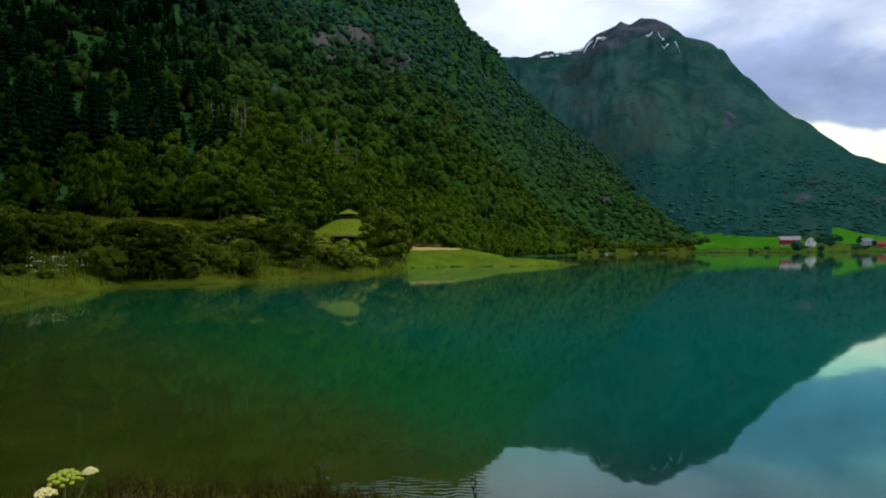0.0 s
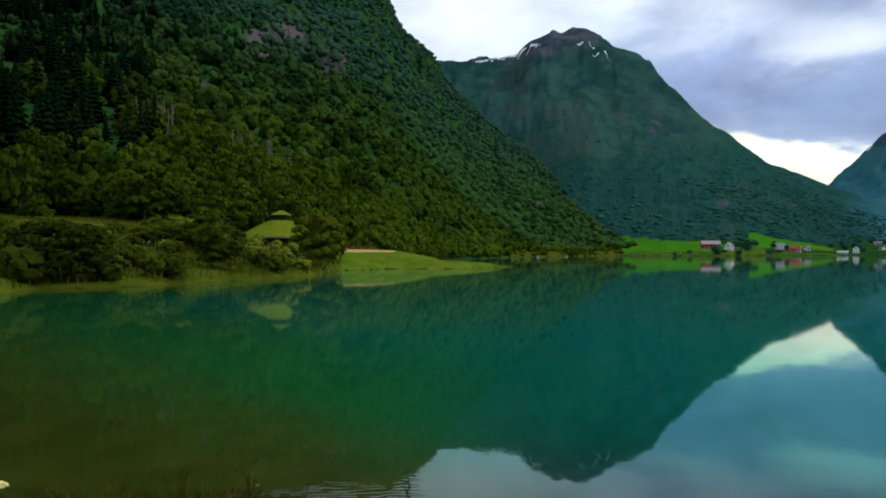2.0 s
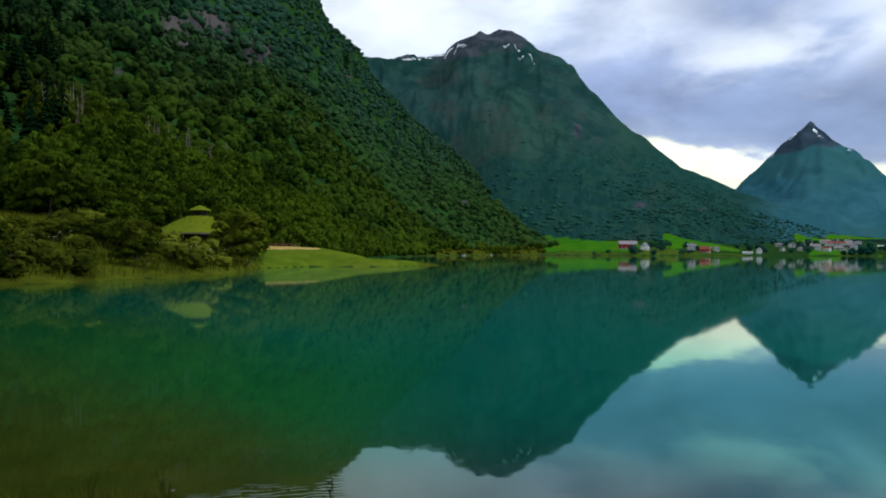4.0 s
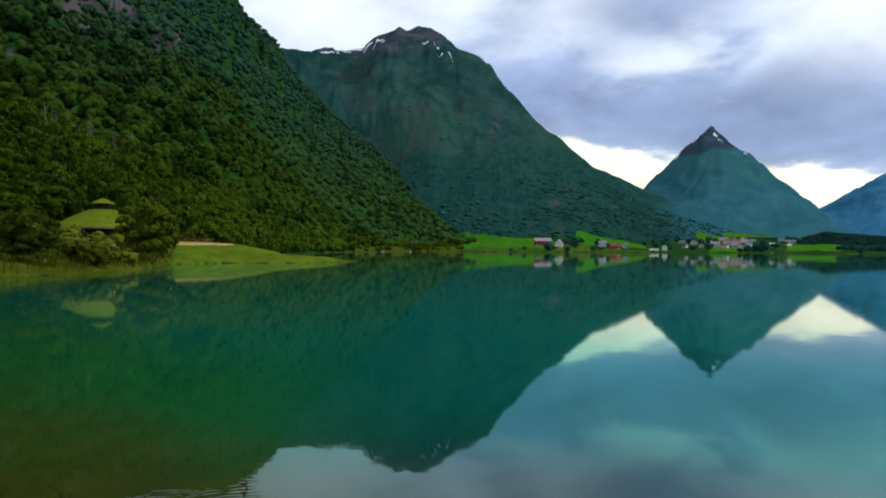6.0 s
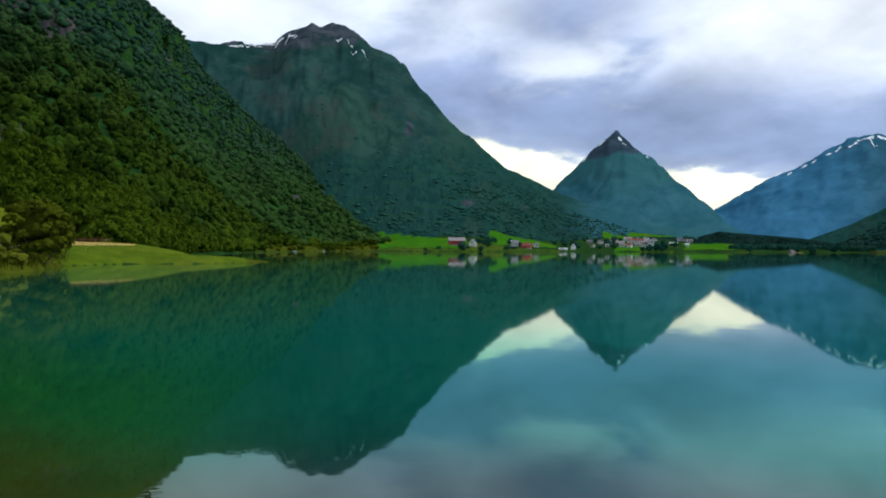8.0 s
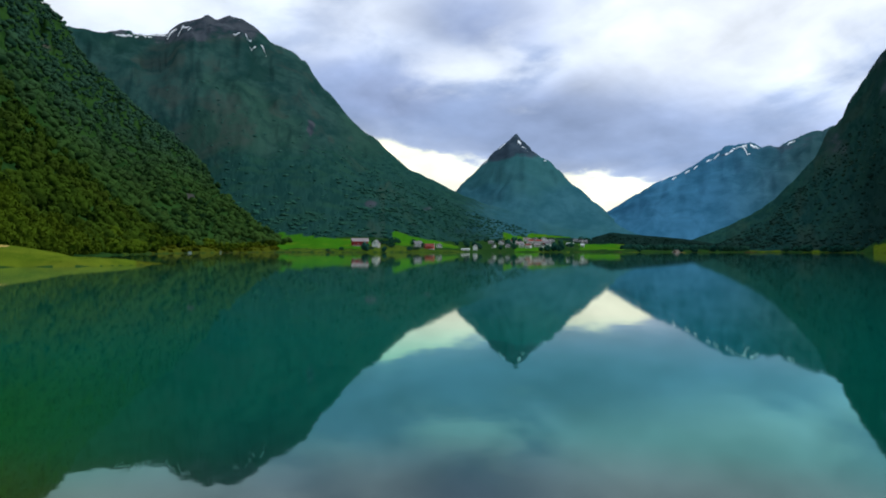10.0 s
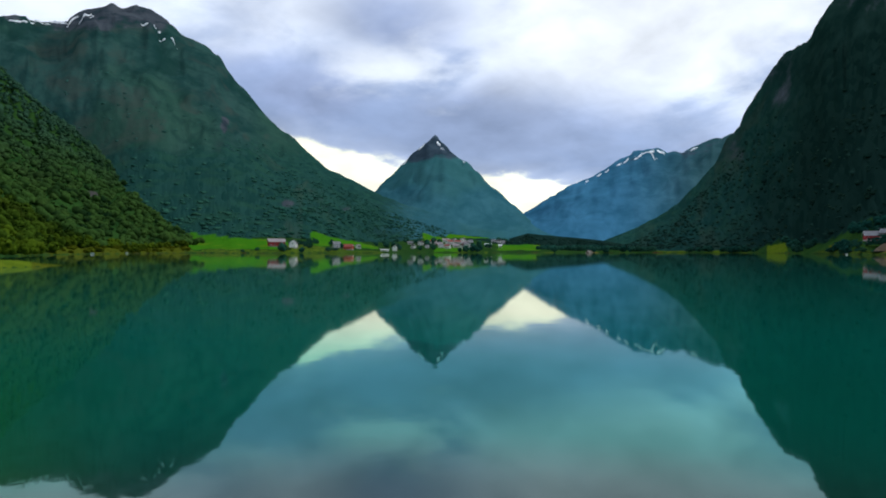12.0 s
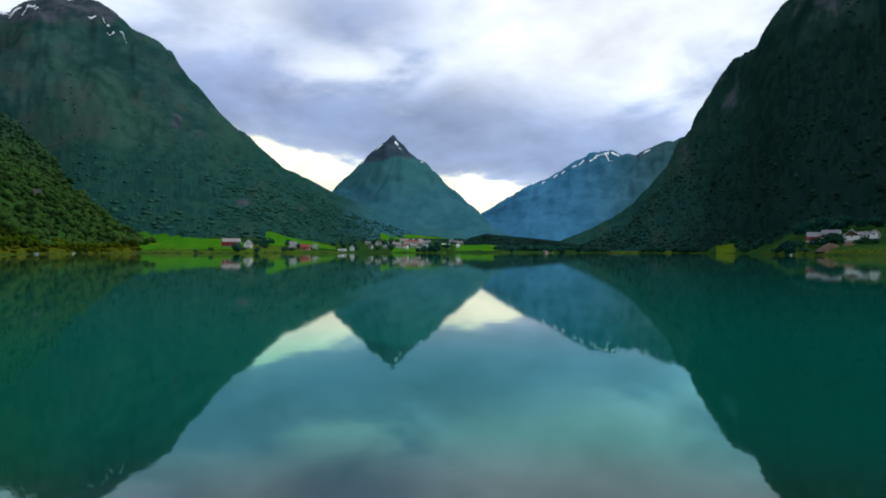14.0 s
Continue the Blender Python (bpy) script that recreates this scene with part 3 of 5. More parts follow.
def build_ground():
    # columns lie closer together over the spit and over the farm across the lake
    fine, gap = [-42.0], curve([(-42, 0.25), (-18, 0.24), (-6, 0.11), (9, 0.11), (24, 0.2), (55, 0.2), (67, 0.11), (75, 0.11), (88, 0.3)])
    while fine[-1] < 87.8:
        fine.append(fine[-1] + float(gap(fine[-1])))
    az = np.concatenate([np.arange(-180, -42, 3.0), fine, np.arange(88, 180, 3.0)])
    rr = np.concatenate([np.linspace(0.002, 12, 27), np.geomspace(12.6, 60, 80), np.geomspace(61.2, 170, 75), np.geomspace(172, 4900, 200)])
    A, Rr = np.meshgrid(az, rr)
    z, which = land(A, Rr)
    x, y = flat_place(A, Rr)
    el = np.degrees(np.arctan2(z - EYE, Rr))
    spit = spit_height(x, y)
    field = field_mask(A, el)
    rough = field * (A > 55)
    field = field * (A < 55)
    meadow = ((Rr < 136) & (z > 0) & (A < -3) | (spit > 0)) * 1.0
    meadow = np.maximum(meadow, (z > 0) * (which < 0) * step(-(Rr - shore(A)), -60, -12) * (A > 9) * 0.5)
    meadow = np.maximum(meadow, 0.62 * ((which < 0) & (A > 11.2) & (A < 20.6) & (z > 0) & (Rr - shore(A) < 60)))
    meadow = np.maximum(meadow, np.where(A > 70, 0.36, 0.5) * ((which < 0) & ((A > 70) & (A < 90) | (A > 18) & (A < 37) & (Rr < 700)) & (z > 0)))
    meadow = np.maximum(meadow, rough)
    rock = np.zeros_like(z)
    n = fbm(A * 0.35, el * 0.35, 4, 55)
    for a, e, wa, we, much in ((-8, 17.3, 4, 1.9, 1.0), (-3.8, 16.1, 2.8, 1.6, 1.0), (3.6, 14.6, 1.4, 1.5, 0.5), (-14, 13.7, 0.9, 0.5, 0.6), (13.8, 4.3, 0.7, 0.35, 1.0), (12.6, 4.7, 0.4, 0.3, 0.9), (23.6, 10.3, 0.45, 1.1, 0.95), (28.6, 4.0, 0.8, 0.45, 0.9), (33.5, 3.6, 0.7, 0.3, 0.7), (24.8, 2.9, 0.5, 0.25, 0.7),
                               (36.5, 1.75, 1.2, 0.3, 0.6), (69, 13.5, 2.5, 4, 0.62), (65.5, 8, 1.5, 2.5, 0.62), (75, 19, 4, 3, 0.6), (-9.5, 8, 2.6, 0.6, 0.55), (-17.5, 10.9, 1.5, 0.8, 0.3), (20, 5.6, 0.7, 0.25, 0.7)):
        rock = np.maximum(rock, much * np.exp(-((A - a) / wa) ** 2 - ((el - e) / we) ** 2))
    rock = np.where(which == 1, np.maximum(rock, 0.8 * step(el + 1.5 * n, 15.6, 17.6)), rock)
    rock = np.where(which == 2, np.maximum(rock, 1.0 * step(el + 0.7 * n, 7.0, 8.5)), rock)
    rock = np.where(which == 3, np.maximum(rock, 0.45 * step(el + n, 6.2, 7.8)), rock)
    # mask of the painted shade: grows past bearing 60, full on the knoll
    darkened = (which == 4) * step(A + 4 * n, 60, 73) + (which == 5)
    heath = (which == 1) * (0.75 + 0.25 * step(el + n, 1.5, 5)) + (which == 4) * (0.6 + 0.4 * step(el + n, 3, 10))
    # far and scrub mask the slopes whose base colour is tinted with haze
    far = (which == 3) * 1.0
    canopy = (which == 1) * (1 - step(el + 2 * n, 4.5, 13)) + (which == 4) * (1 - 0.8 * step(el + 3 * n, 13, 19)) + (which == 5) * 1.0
    canopy = canopy * (1 - rock) * (1 - 0.75 * (which == 1) * step(A, 30, 42))
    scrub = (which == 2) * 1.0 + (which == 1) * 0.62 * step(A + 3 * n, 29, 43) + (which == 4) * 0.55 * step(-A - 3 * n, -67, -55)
    sand = np.where(spit > 0.5, 0.95 * inside(A, -6.0, 1.6, 0.4) * step(z, 2.35, 2.7) * inside(Rr, 95, 118, 2), 0)
    sand = np.maximum(sand, 0.9 * inside(A, 53.5, 55.6, 0.2) * inside(Rr, 852, 866, 4) + 0.55 * inside(A, 75.5, 76.3, 0.2) * inside(Rr, 500, 507, 3))
    mud = 1 - step(z, -0.35, -0.06)
    mud = np.maximum(mud, 0.9 * (Rr < 8.5) * step(Rr, 2.2, 3.2))
    meadow = np.maximum(meadow, (Rr + 1.6 * fbm(x * 0.9, y * 0.9, 3, 96) < 3.2) * 1.0)
    verts = np.stack([x, y, z], -1).reshape(-1, 3)
    faces = grid_faces(len(rr), len(az), True)
    rank = ((A < -2.5) * (spit < 0.05) | (A > 10) & (A < 20.8) | (A > 70) | (Rr < 12)) * 1.0
    me = mesh_of("ground", verts, faces, M_GROUND, True, dict(field=field, meadow=meadow * (field < 0.5), rock=rock, heath=heath, far=far, scrub=scrub, canopy=canopy, darkened=darkened, sand=sand, mud=mud, rank=rank))
    tagged(new("ground", me), "valley floor and fells of grass, woodland and bare rock", "ground", kind="structure")


def build_water():
    az = np.concatenate([np.arange(-100, -42, 2.0), np.arange(-42, 88, 1.0), np.arange(88, 152, 3.0)])
    rr = np.concatenate([np.linspace(3.6, 20, 50), np.geomspace(20.5, 1150, 90)])
    A, Rr = np.meshgrid(az, rr)
    x, y = flat_place(A, Rr)
    depth = -land(A, Rr)[0]
    verts = np.stack([x, y, np.zeros_like(x)], -1).reshape(-1, 3)
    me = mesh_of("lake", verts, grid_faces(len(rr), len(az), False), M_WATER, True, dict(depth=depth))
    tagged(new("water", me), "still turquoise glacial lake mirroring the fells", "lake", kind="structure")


build_ground()
build_water()

# ---- woods ----
RNG = np.random.default_rng(4)


def ball(sub=1):
    bm = bmesh.new()
    bmesh.ops.create_icosphere(bm, subdivisions=sub, radius=1.0)
    v = np.array([p.co[:] for p in bm.verts])
    f = np.array([[q.index for q in p.verts] for p in bm.faces])
    bm.free()
    return v, f


def lump(rng, sub, jag):
    """A crown's solid heart: an uneven rounded mass from z = 0 to 1, half a unit wide."""
    v, f = ball(sub)
    bumps = rng.normal(size=(5, 3))
    swell = 1 + jag * sum(np.sin(v @ (b * 2.2) + k) for k, b in enumerate(bumps)) / 3 + rng.uniform(-jag, jag, len(v)) * 0.5
    v = v * swell[:, None] * (0.5, 0.5, 0.46)
    v[:, 2] += 0.5
    return v, f


def leaf_cloud(rng, clumps, per, size, heart, core=0.74):
    """Leaf sprays gathered in clumps over a crown, round an uneven heart."""
    V, F = [], []
    v, f = lump(rng, heart, 0.16)
    V.append((v - (0, 0, 0.5)) * core + (0, 0, 0.5))
    F.append(f)
    count = len(v)
    for c in range(clumps):
        z = rng.uniform(-0.85, 1)
        a = rng.uniform(0, 2 * math.pi)
        w = math.sqrt(max(0, 1 - z * z))
        reach = rng.uniform(0.72, 1.06)
        at = np.array([math.cos(a) * w * 0.44, math.sin(a) * w * 0.44, 0.5 + 0.44 * z]) * (reach, reach, 1)
        rad = rng.uniform(0.10, 0.17)
        d = rng.normal(size=(per, 3))
        d /= np.linalg.norm(d, axis=1)[:, None]
        d[:, 2] = np.abs(d[:, 2]) * 0.9 - 0.15
        centre = at + d * rad
        side = np.cross(d, rng.normal(size=(per, 3)))
        side /= np.linalg.norm(side, axis=1)[:, None] + 1e-6
        tip = np.cross(d, side) + d * rng.uniform(-0.5, 0.5, (per, 1))
        s = size * rng.uniform(0.6, 1.3, (per, 1))
        tri = np.stack([centre - side * s * 0.5 - tip * s * 0.3, centre + side * s * 0.5 - tip * s * 0.3, centre + tip * s * 0.7], 1).reshape(-1, 3)
        V.append(tri)
        F.append(np.arange(per * 3).reshape(-1, 3) + count)
        count += per * 3
    return np.concatenate(V), np.concatenate(F)


def lobed_crown(rng, lobes, sprays, size, sub=1):
    """A broad-leaved crown from z = 0 to 1: rounded boughs heaped about a stem, with ragged sprays over them."""
    V, F, count = [], [], 0
    ball_v, ball_f = ball(sub)
    for k in range(lobes):
        z = 1 - 2 * (k + 0.5) / lobes if lobes > 2 else 0.3 - 0.6 * k
        a = k * 2.39996 + rng.uniform(-0.5, 0.5)
        w = math.sqrt(max(0, 1 - z * z))
        rad = rng.uniform(0.20, 0.29) if lobes > 2 else rng.uniform(0.34, 0.44)
        out = 0.27 if lobes > 2 else 0.12
        at = np.array([math.cos(a) * w * out, math.sin(a) * w * out, 0.54 + 0.27 * z])
        v = ball_v * rng.uniform(0.78, 1.2, (len(ball_v), 1)) * rad * (1.0, 1.0, 0.88) + at
        V.append(v)
        F.append(ball_f + count)
        count += len(v)
    if sprays:
        z = rng.uniform(-0.5, 1, sprays)
        a = rng.uniform(0, 6.283, sprays)
        w = np.sqrt(1 - z * z)
        d = np.stack([np.cos(a) * w, np.sin(a) * w, z], 1)
        at = d * (0.47, 0.47, 0.44) * rng.uniform(0.84, 1.12, (sprays, 1)) + (0, 0, 0.54)
        side = np.cross(d, rng.normal(size=(sprays, 3)))
        side /= np.linalg.norm(side, axis=1)[:, None]
        tip = np.cross(d, side) + d * rng.uniform(-0.7, 0.9, (sprays, 1))
        s = size * rng.uniform(0.6, 1.3, (sprays, 1))
        tri = np.stack([at - side * s * 0.5 - tip * s * 0.3, at + side * s * 0.5 - tip * s * 0.3, at + tip * s * 0.7], 1).reshape(-1, 3)
        V.append(tri)
        F.append(np.arange(sprays * 3).reshape(-1, 3) + count)
    return np.concatenate(V), np.concatenate(F)


def spruce_shape(rng, rings, arms):
    """A spruce from z = 0 to 1: drooping fans of needles in tiers, narrowing to the top."""
    V, F, count = [], [], 0
    for k in range(rings):
        z = 0.08 + 0.90 * k / rings
        reach = (1 - z) * 0.30 + 0.02
        turn = rng.uniform(0, 6.28)
        for a in np.arange(arms) / arms * 2 * math.pi + turn:
            a += rng.uniform(-0.25, 0.25)
            r = reach * rng.uniform(0.75, 1.2)
            w = r * 0.42
            c, s = math.cos(a), math.sin(a)
            V += [(0, 0, z + 0.05), (c * r * 0.6 - s * w, s * r * 0.6 + c * w, z - 0.02), (c * r, s * r, z - 0.06), (c * r * 0.6 + s * w, s * r * 0.6 - c * w, z - 0.02)]
            F += [(count, count + 1, count + 2), (count, count + 2, count + 3)]
            count += 4
    return np.array(V), np.array(F)


def planted(name, shapes, az, r, wide, tall, mat, label, sink=0.05, smooth=False, category="trees", drape=0.0):
    """Many plants joined as one wood, each turned, sized and tinted by itself."""
    V, F, T, count = [], [], [], 0
    z = land(az, r)[0]
    x, y = flat_place(az, r)
    steep = np.clip((land(az, r + 5)[0] - land(az, r - 5)[0]) / 10, -0.3, 1.6)
    pick = RNG.integers(0, len(shapes), len(az))
    for k, (v, f) in enumerate(shapes):
        i = np.nonzero(pick == k)[0]
        if not len(i):
            continue
        a = RNG.uniform(0, 6.283, len(i))
        c, s = np.cos(a)[:, None], np.sin(a)[:, None]
        w, t = wide[i][:, None], tall[i][:, None]
        vx, vy, vz = v[:, 0][None], v[:, 1][None], v[:, 2][None]
        lean = RNG.uniform(-0.08, 0.08, (2, len(i), 1))
        px, py = (c * vx - s * vy) * w, (s * vx + c * vy) * w
        # on steep ground the crowns lie along the slope
        tilt = (px * np.sin(np.radians(az[i]))[:, None] + py * np.cos(np.radians(az[i]))[:, None]) * (drape * steep[i])[:, None]
        P = np.stack([x[i][:, None] + px + lean[0] * vz * t, y[i][:, None] + py + lean[1] * vz * t, z[i][:, None] + (vz - sink) * t + tilt], -1)
        V.append(P.reshape(-1, 3))
        F.append((f[None] + (np.arange(len(i)) * len(v))[:, None, None]).reshape(-1, 3) + count)
        # tint lighter mid-valley, darker at both sides: light and lens falloff painted in
        bearing_tint = RNG.random(len(i)) + 0.34 * step(az[i], -16, 4) * step(-az[i], -30, -22) - 0.8 * step(-az[i], 12, 30) - 0.55 * step(az[i], 60, 74)
        T.append(np.repeat(np.clip(bearing_tint, 0, 1.3), len(v)))
        count += len(i) * len(v)
    me = mesh_of(name, np.concatenate(V), np.concatenate(F), mat, smooth, dict(tint=np.concatenate(T)))
    return tagged(new(name, me), label, category, kind="stuff")


def scatter(a0, a1, r0, r1, spacing, jitter=0.48):
    """Evenly strewn bearings and distances over a sector."""
    area = radians(a1 - a0) / 2 * (r1 * r1 - r0 * r0)
    n = int(area / spacing ** 2)
    az = RNG.uniform(a0, a1, n)
    r = np.sqrt(RNG.uniform(r0 * r0, r1 * r1, n))
    return az, r


def this_side(az, r, kind):
    """Whether a place lies before the ridge of a massif."""
    return r < MASSIFS[kind][1](az) * 1.03


def elevation(az, r):
    z, which = land(az, r)
    return np.degrees(np.arctan2(z - EYE, r)), z, which


def cliff_gap(az, el):
    """Bare patches where trees stand thin."""
    p = np.zeros(np.shape(az))
    for a, e, wa, we, much in ((-8, 17.3, 4.5, 1.5, 0.5), (-3.8, 16.1, 2.2, 1.2, 0.6), (3.4, 14.8, 1.2, 1.4, 0.5), (-14, 13.7, 0.8, 0.5, 0.9), (13.8, 4.3, 0.7, 0.35, 1), (23.6, 10.6, 0.6, 1.3, 1),
                               (28.6, 4, 0.9, 0.5, 0.9), (70, 13, 4, 4, 0.7), (-9.5, 8.0, 2.4, 0.5, 0.55), (-17.5, 10.6, 1.4, 0.6, 0.25), (20, 5.6, 0.7, 0.25, 1)):
        p = np.maximum(p, much * np.exp(-((az - a) / wa) ** 4 - ((el - e) / we) ** 4))
    return p


NEAR_CROWNS = [leaf_cloud(RNG, 26, 28, 0.095, 2, 0.52) for _ in range(6)]
MID_CROWNS = [lobed_crown(RNG, 7, 34, 0.17) for _ in range(8)]
FAR_CROWNS = [lobed_crown(RNG, 2, 6, 0.26) for _ in range(10)]
TINY_CROWNS = [lump(RNG, 1, 0.34) for _ in range(10)]
SPRUCES = [spruce_shape(RNG, 10, 6) for _ in range(4)]


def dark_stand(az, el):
    """Where spruces take over from broad-leaved trees, widened on the left to paint in lens falloff."""
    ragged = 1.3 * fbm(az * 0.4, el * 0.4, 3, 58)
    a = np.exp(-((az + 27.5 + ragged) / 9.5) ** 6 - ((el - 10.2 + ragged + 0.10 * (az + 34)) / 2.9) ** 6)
    # these two terms darken the outer left, standing for lens falloff
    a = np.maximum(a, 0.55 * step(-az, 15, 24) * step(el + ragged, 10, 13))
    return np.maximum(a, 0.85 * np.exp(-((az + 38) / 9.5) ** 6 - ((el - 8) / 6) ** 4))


def build_woods():
    # first trees behind the meadow
    az, r = scatter(-40, 6, 124, 235, 4.3)
    el, z, which = elevation(az, r)
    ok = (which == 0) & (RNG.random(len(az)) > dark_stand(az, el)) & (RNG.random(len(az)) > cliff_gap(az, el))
    az, r = az[ok], r[ok]
    s = RNG.uniform(4.2, 7.6, len(az)) * (0.75 + 0.35 * RNG.random(len(az)))
    planted("near_wood", NEAR_CROWNS, az, r, s * 1.05, s * RNG.uniform(1.0, 1.5, len(az)), M_LEAF, "broad-leaved trees crowding the foot of the hillside", 0.12)
    # middle of the hillside
    az, r = scatter(-40, 14, 235, 520, 5.6)
    el, z, which = elevation(az, r)
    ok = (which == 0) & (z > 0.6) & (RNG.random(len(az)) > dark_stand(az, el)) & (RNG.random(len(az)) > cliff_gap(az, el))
    az, r = az[ok], r[ok]
    s = 2.4 + 6.6 * RNG.random(len(az)) ** 2.0
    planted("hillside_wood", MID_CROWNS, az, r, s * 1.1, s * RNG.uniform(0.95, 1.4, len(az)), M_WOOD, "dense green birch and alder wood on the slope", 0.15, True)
    # shore belt where the wood comes down to the lake
    az, r = scatter(-3, 22, 130, 680, 5.0)
    over = r - shore(az)
    ok = (over > np.where(az > 11.3, 38 + 8 * fbm(az * 1.2, r * 0, 2, 44), 4)) & (over < 60) & (spit_height(*flat_place(az, r)) < 0.1) & (land(az, r)[0] > 0.25) & (field_mask(az, elevation(az, r)[0]) < 0.2)
    az, r = az[ok], r[ok]
    for name, some, shapes in (("lakeside_trees", az < 7, NEAR_CROWNS), ("shore_wood", az >= 7, MID_CROWNS)):
        s = RNG.uniform(3.8, 8.0, int(some.sum())) * np.where(az[some] > 14, 0.7, 1)
        planted(name, shapes, az[some], r[some], s * 1.15, s * RNG.uniform(0.9, 1.3, len(s)), M_LEAF, "leafy trees along the water's edge", 0.14, shapes is MID_CROWNS)
    # upper hillside
    az, r = scatter(-40, 22, 520, 1600, 6.7)
    el, z, which = elevation(az, r)
    ok = (which == 0) & this_side(az, r, "near") & (RNG.random(len(az)) > cliff_gap(az, el))
    az, r = az[ok], r[ok]
    s = 2.6 + 6.4 * RNG.random(len(az)) ** 2.0
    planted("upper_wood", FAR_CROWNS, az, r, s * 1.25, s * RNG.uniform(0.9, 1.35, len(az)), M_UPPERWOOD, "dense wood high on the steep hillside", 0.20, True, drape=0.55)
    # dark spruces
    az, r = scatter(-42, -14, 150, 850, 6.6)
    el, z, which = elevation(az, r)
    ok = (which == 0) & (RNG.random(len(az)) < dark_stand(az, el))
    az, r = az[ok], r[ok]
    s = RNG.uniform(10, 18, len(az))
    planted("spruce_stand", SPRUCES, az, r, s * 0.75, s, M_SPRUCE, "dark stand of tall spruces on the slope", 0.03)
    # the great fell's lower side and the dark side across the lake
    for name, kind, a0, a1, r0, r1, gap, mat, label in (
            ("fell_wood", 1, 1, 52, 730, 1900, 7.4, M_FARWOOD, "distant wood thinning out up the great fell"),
            ("far_side_wood", 4, 49, 83, 560, 1800, 7.4, M_SHADEWOOD, "dark wood on the steep side across the lake"),
            ("knoll_wood", 5, 45, 60, 1120, 1600, 7.0, M_SHADEWOOD, "dark wood on the low knoll at the head of the lake")):
        az, r = scatter(a0, a1, r0, r1, gap)
        el, z, which = elevation(az, r)
        x, y = flat_place(az, r)
        top = step(el + 3 * fbm(az * 0.3, el * 0.3, 3, 94), *((2.0, 7) if kind == 1 else (6, 14)))
        clump = 0.75 + 1.1 * fbm(x / 75, y / 75, 4, 95)
        ok = (which == kind) & (r < (0.0, 1.0, 0, 0, 0.9, 1.2)[kind] * list(MASSIFS.values())[kind][1](az)) & (field_mask(az, el) < 0.2)
        ok &= RNG.random(len(az)) < clump * (1 - 0.93 * top) * (1 - cliff_gap(az, el))
        ok &= el < list(MASSIFS.values())[kind][0](az) - (0.3 if kind == 5 else 1.2)
        az, r = az[ok], r[ok]
        s = 2.0 + 4.8 * RNG.random(len(az)) ** 2.5
        planted(name, TINY_CROWNS, az, r, s * 1.5, s * RNG.uniform(0.35, 0.65, len(az)), mat, label, 0.25, True, drape=0.95)
    # hedges, gardens and thickets on the far shore
    az, r = scatter(20.5, 84, 430, 1500, 13.0)
    el, z, which = elevation(az, r)
    lot = fbm(az * 0.8, r / 70, 3, 33) > 0.02
    dense = (az > 49.5) & (az < 71) | (az > 71) & (fbm(az * 1.1, r / 35, 3, 37) > -0.03) & ((az < 73.6) | (r > 590))
    mid = (az > 36) & (az < 46) & (fbm(az * 1.3, r / 60, 3, 35) > 0.12)
    edge = (r - shore(az) < 16) & (fbm(az * 1.5, r / 40, 2, 34) > 0.1)
    ok = (which < 0) & (z > 0.3) & ~((az > 39) & (az < 46.5) & (r > 1040)) & ~((az > 73.6) & (r < 590)) & (field_mask(az, el) < 0.15) & (dense | mid | edge | (lot & (az > 36.6))) & (r - shore(az) > 3)
    az, r = az[ok], r[ok]
    s = RNG.uniform(4.5, 9.5, len(az))
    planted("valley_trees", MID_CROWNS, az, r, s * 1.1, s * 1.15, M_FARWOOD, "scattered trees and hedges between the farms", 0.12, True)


build_woods()

# ---- things ----
def part(name, bm, mat, parent=None, label="", smooth=False):
    me = bpy.data.meshes.new(name)
    for f in bm.faces:
        f.smooth = smooth
    bm.to_mesh(me)
    bm.free()
    me.materials.append(mat)
    ob = new(name, me)
    ob.parent = parent
    if label:
        tagged(ob, label)
    return ob


def box_into(bm, x0, y0, z0, x1, y1, z1, bevel=0.0):
    r = bmesh.ops.create_cube(bm, size=1.0)
    for v in r["verts"]:
        v.co = Vector(((x0 + x1) / 2 + v.co.x * (x1 - x0), (y0 + y1) / 2 + v.co.y * (y1 - y0), (z0 + z1) / 2 + v.co.z * (z1 - z0)))
    if bevel:
        edges = list({e for v in r["verts"] for e in v.link_edges})
        bmesh.ops.bevel(bm, geom=edges, offset=bevel, segments=1, affect="EDGES")


def box(*a, bevel=0.0):
    bm = bmesh.new()
    box_into(bm, *a, bevel=bevel)
    return bm


def tube_into(bm, a, b, r0, r1, seg=6):
    a, b = Vector(a), Vector(b)
    turn = (b - a).to_track_quat("Z", "Y").to_matrix().to_4x4()
    m = Matrix.Translation((a + b) / 2) @ turn
    bmesh.ops.create_cone(bm, cap_ends=True, segments=seg, radius1=r0, radius2=r1, depth=(b - a).length, matrix=m)


def gable_wall(w, d, h, top):
    """Four walls with two gables, ridge along x."""
    bm = bmesh.new()
    x, y = w / 2, d / 2
    p = [(-x, -y, -1.2), (x, -y, -1.2), (x, y, -1.2), (-x, y, -1.2), (-x, -y, h), (x, -y, h), (x, y, h), (-x, y, h), (-x, 0, top), (x, 0, top)]
    v = [bm.verts.new(q) for q in p]
    for f in ((0, 1, 5, 4), (2, 3, 7, 6), (1, 2, 6, 9, 5), (3, 0, 4, 8, 7), (3, 2, 1, 0), (4, 5, 9, 8), (6, 7, 8, 9)):
        bm.faces.new([v[i] for i in f])
    return bm


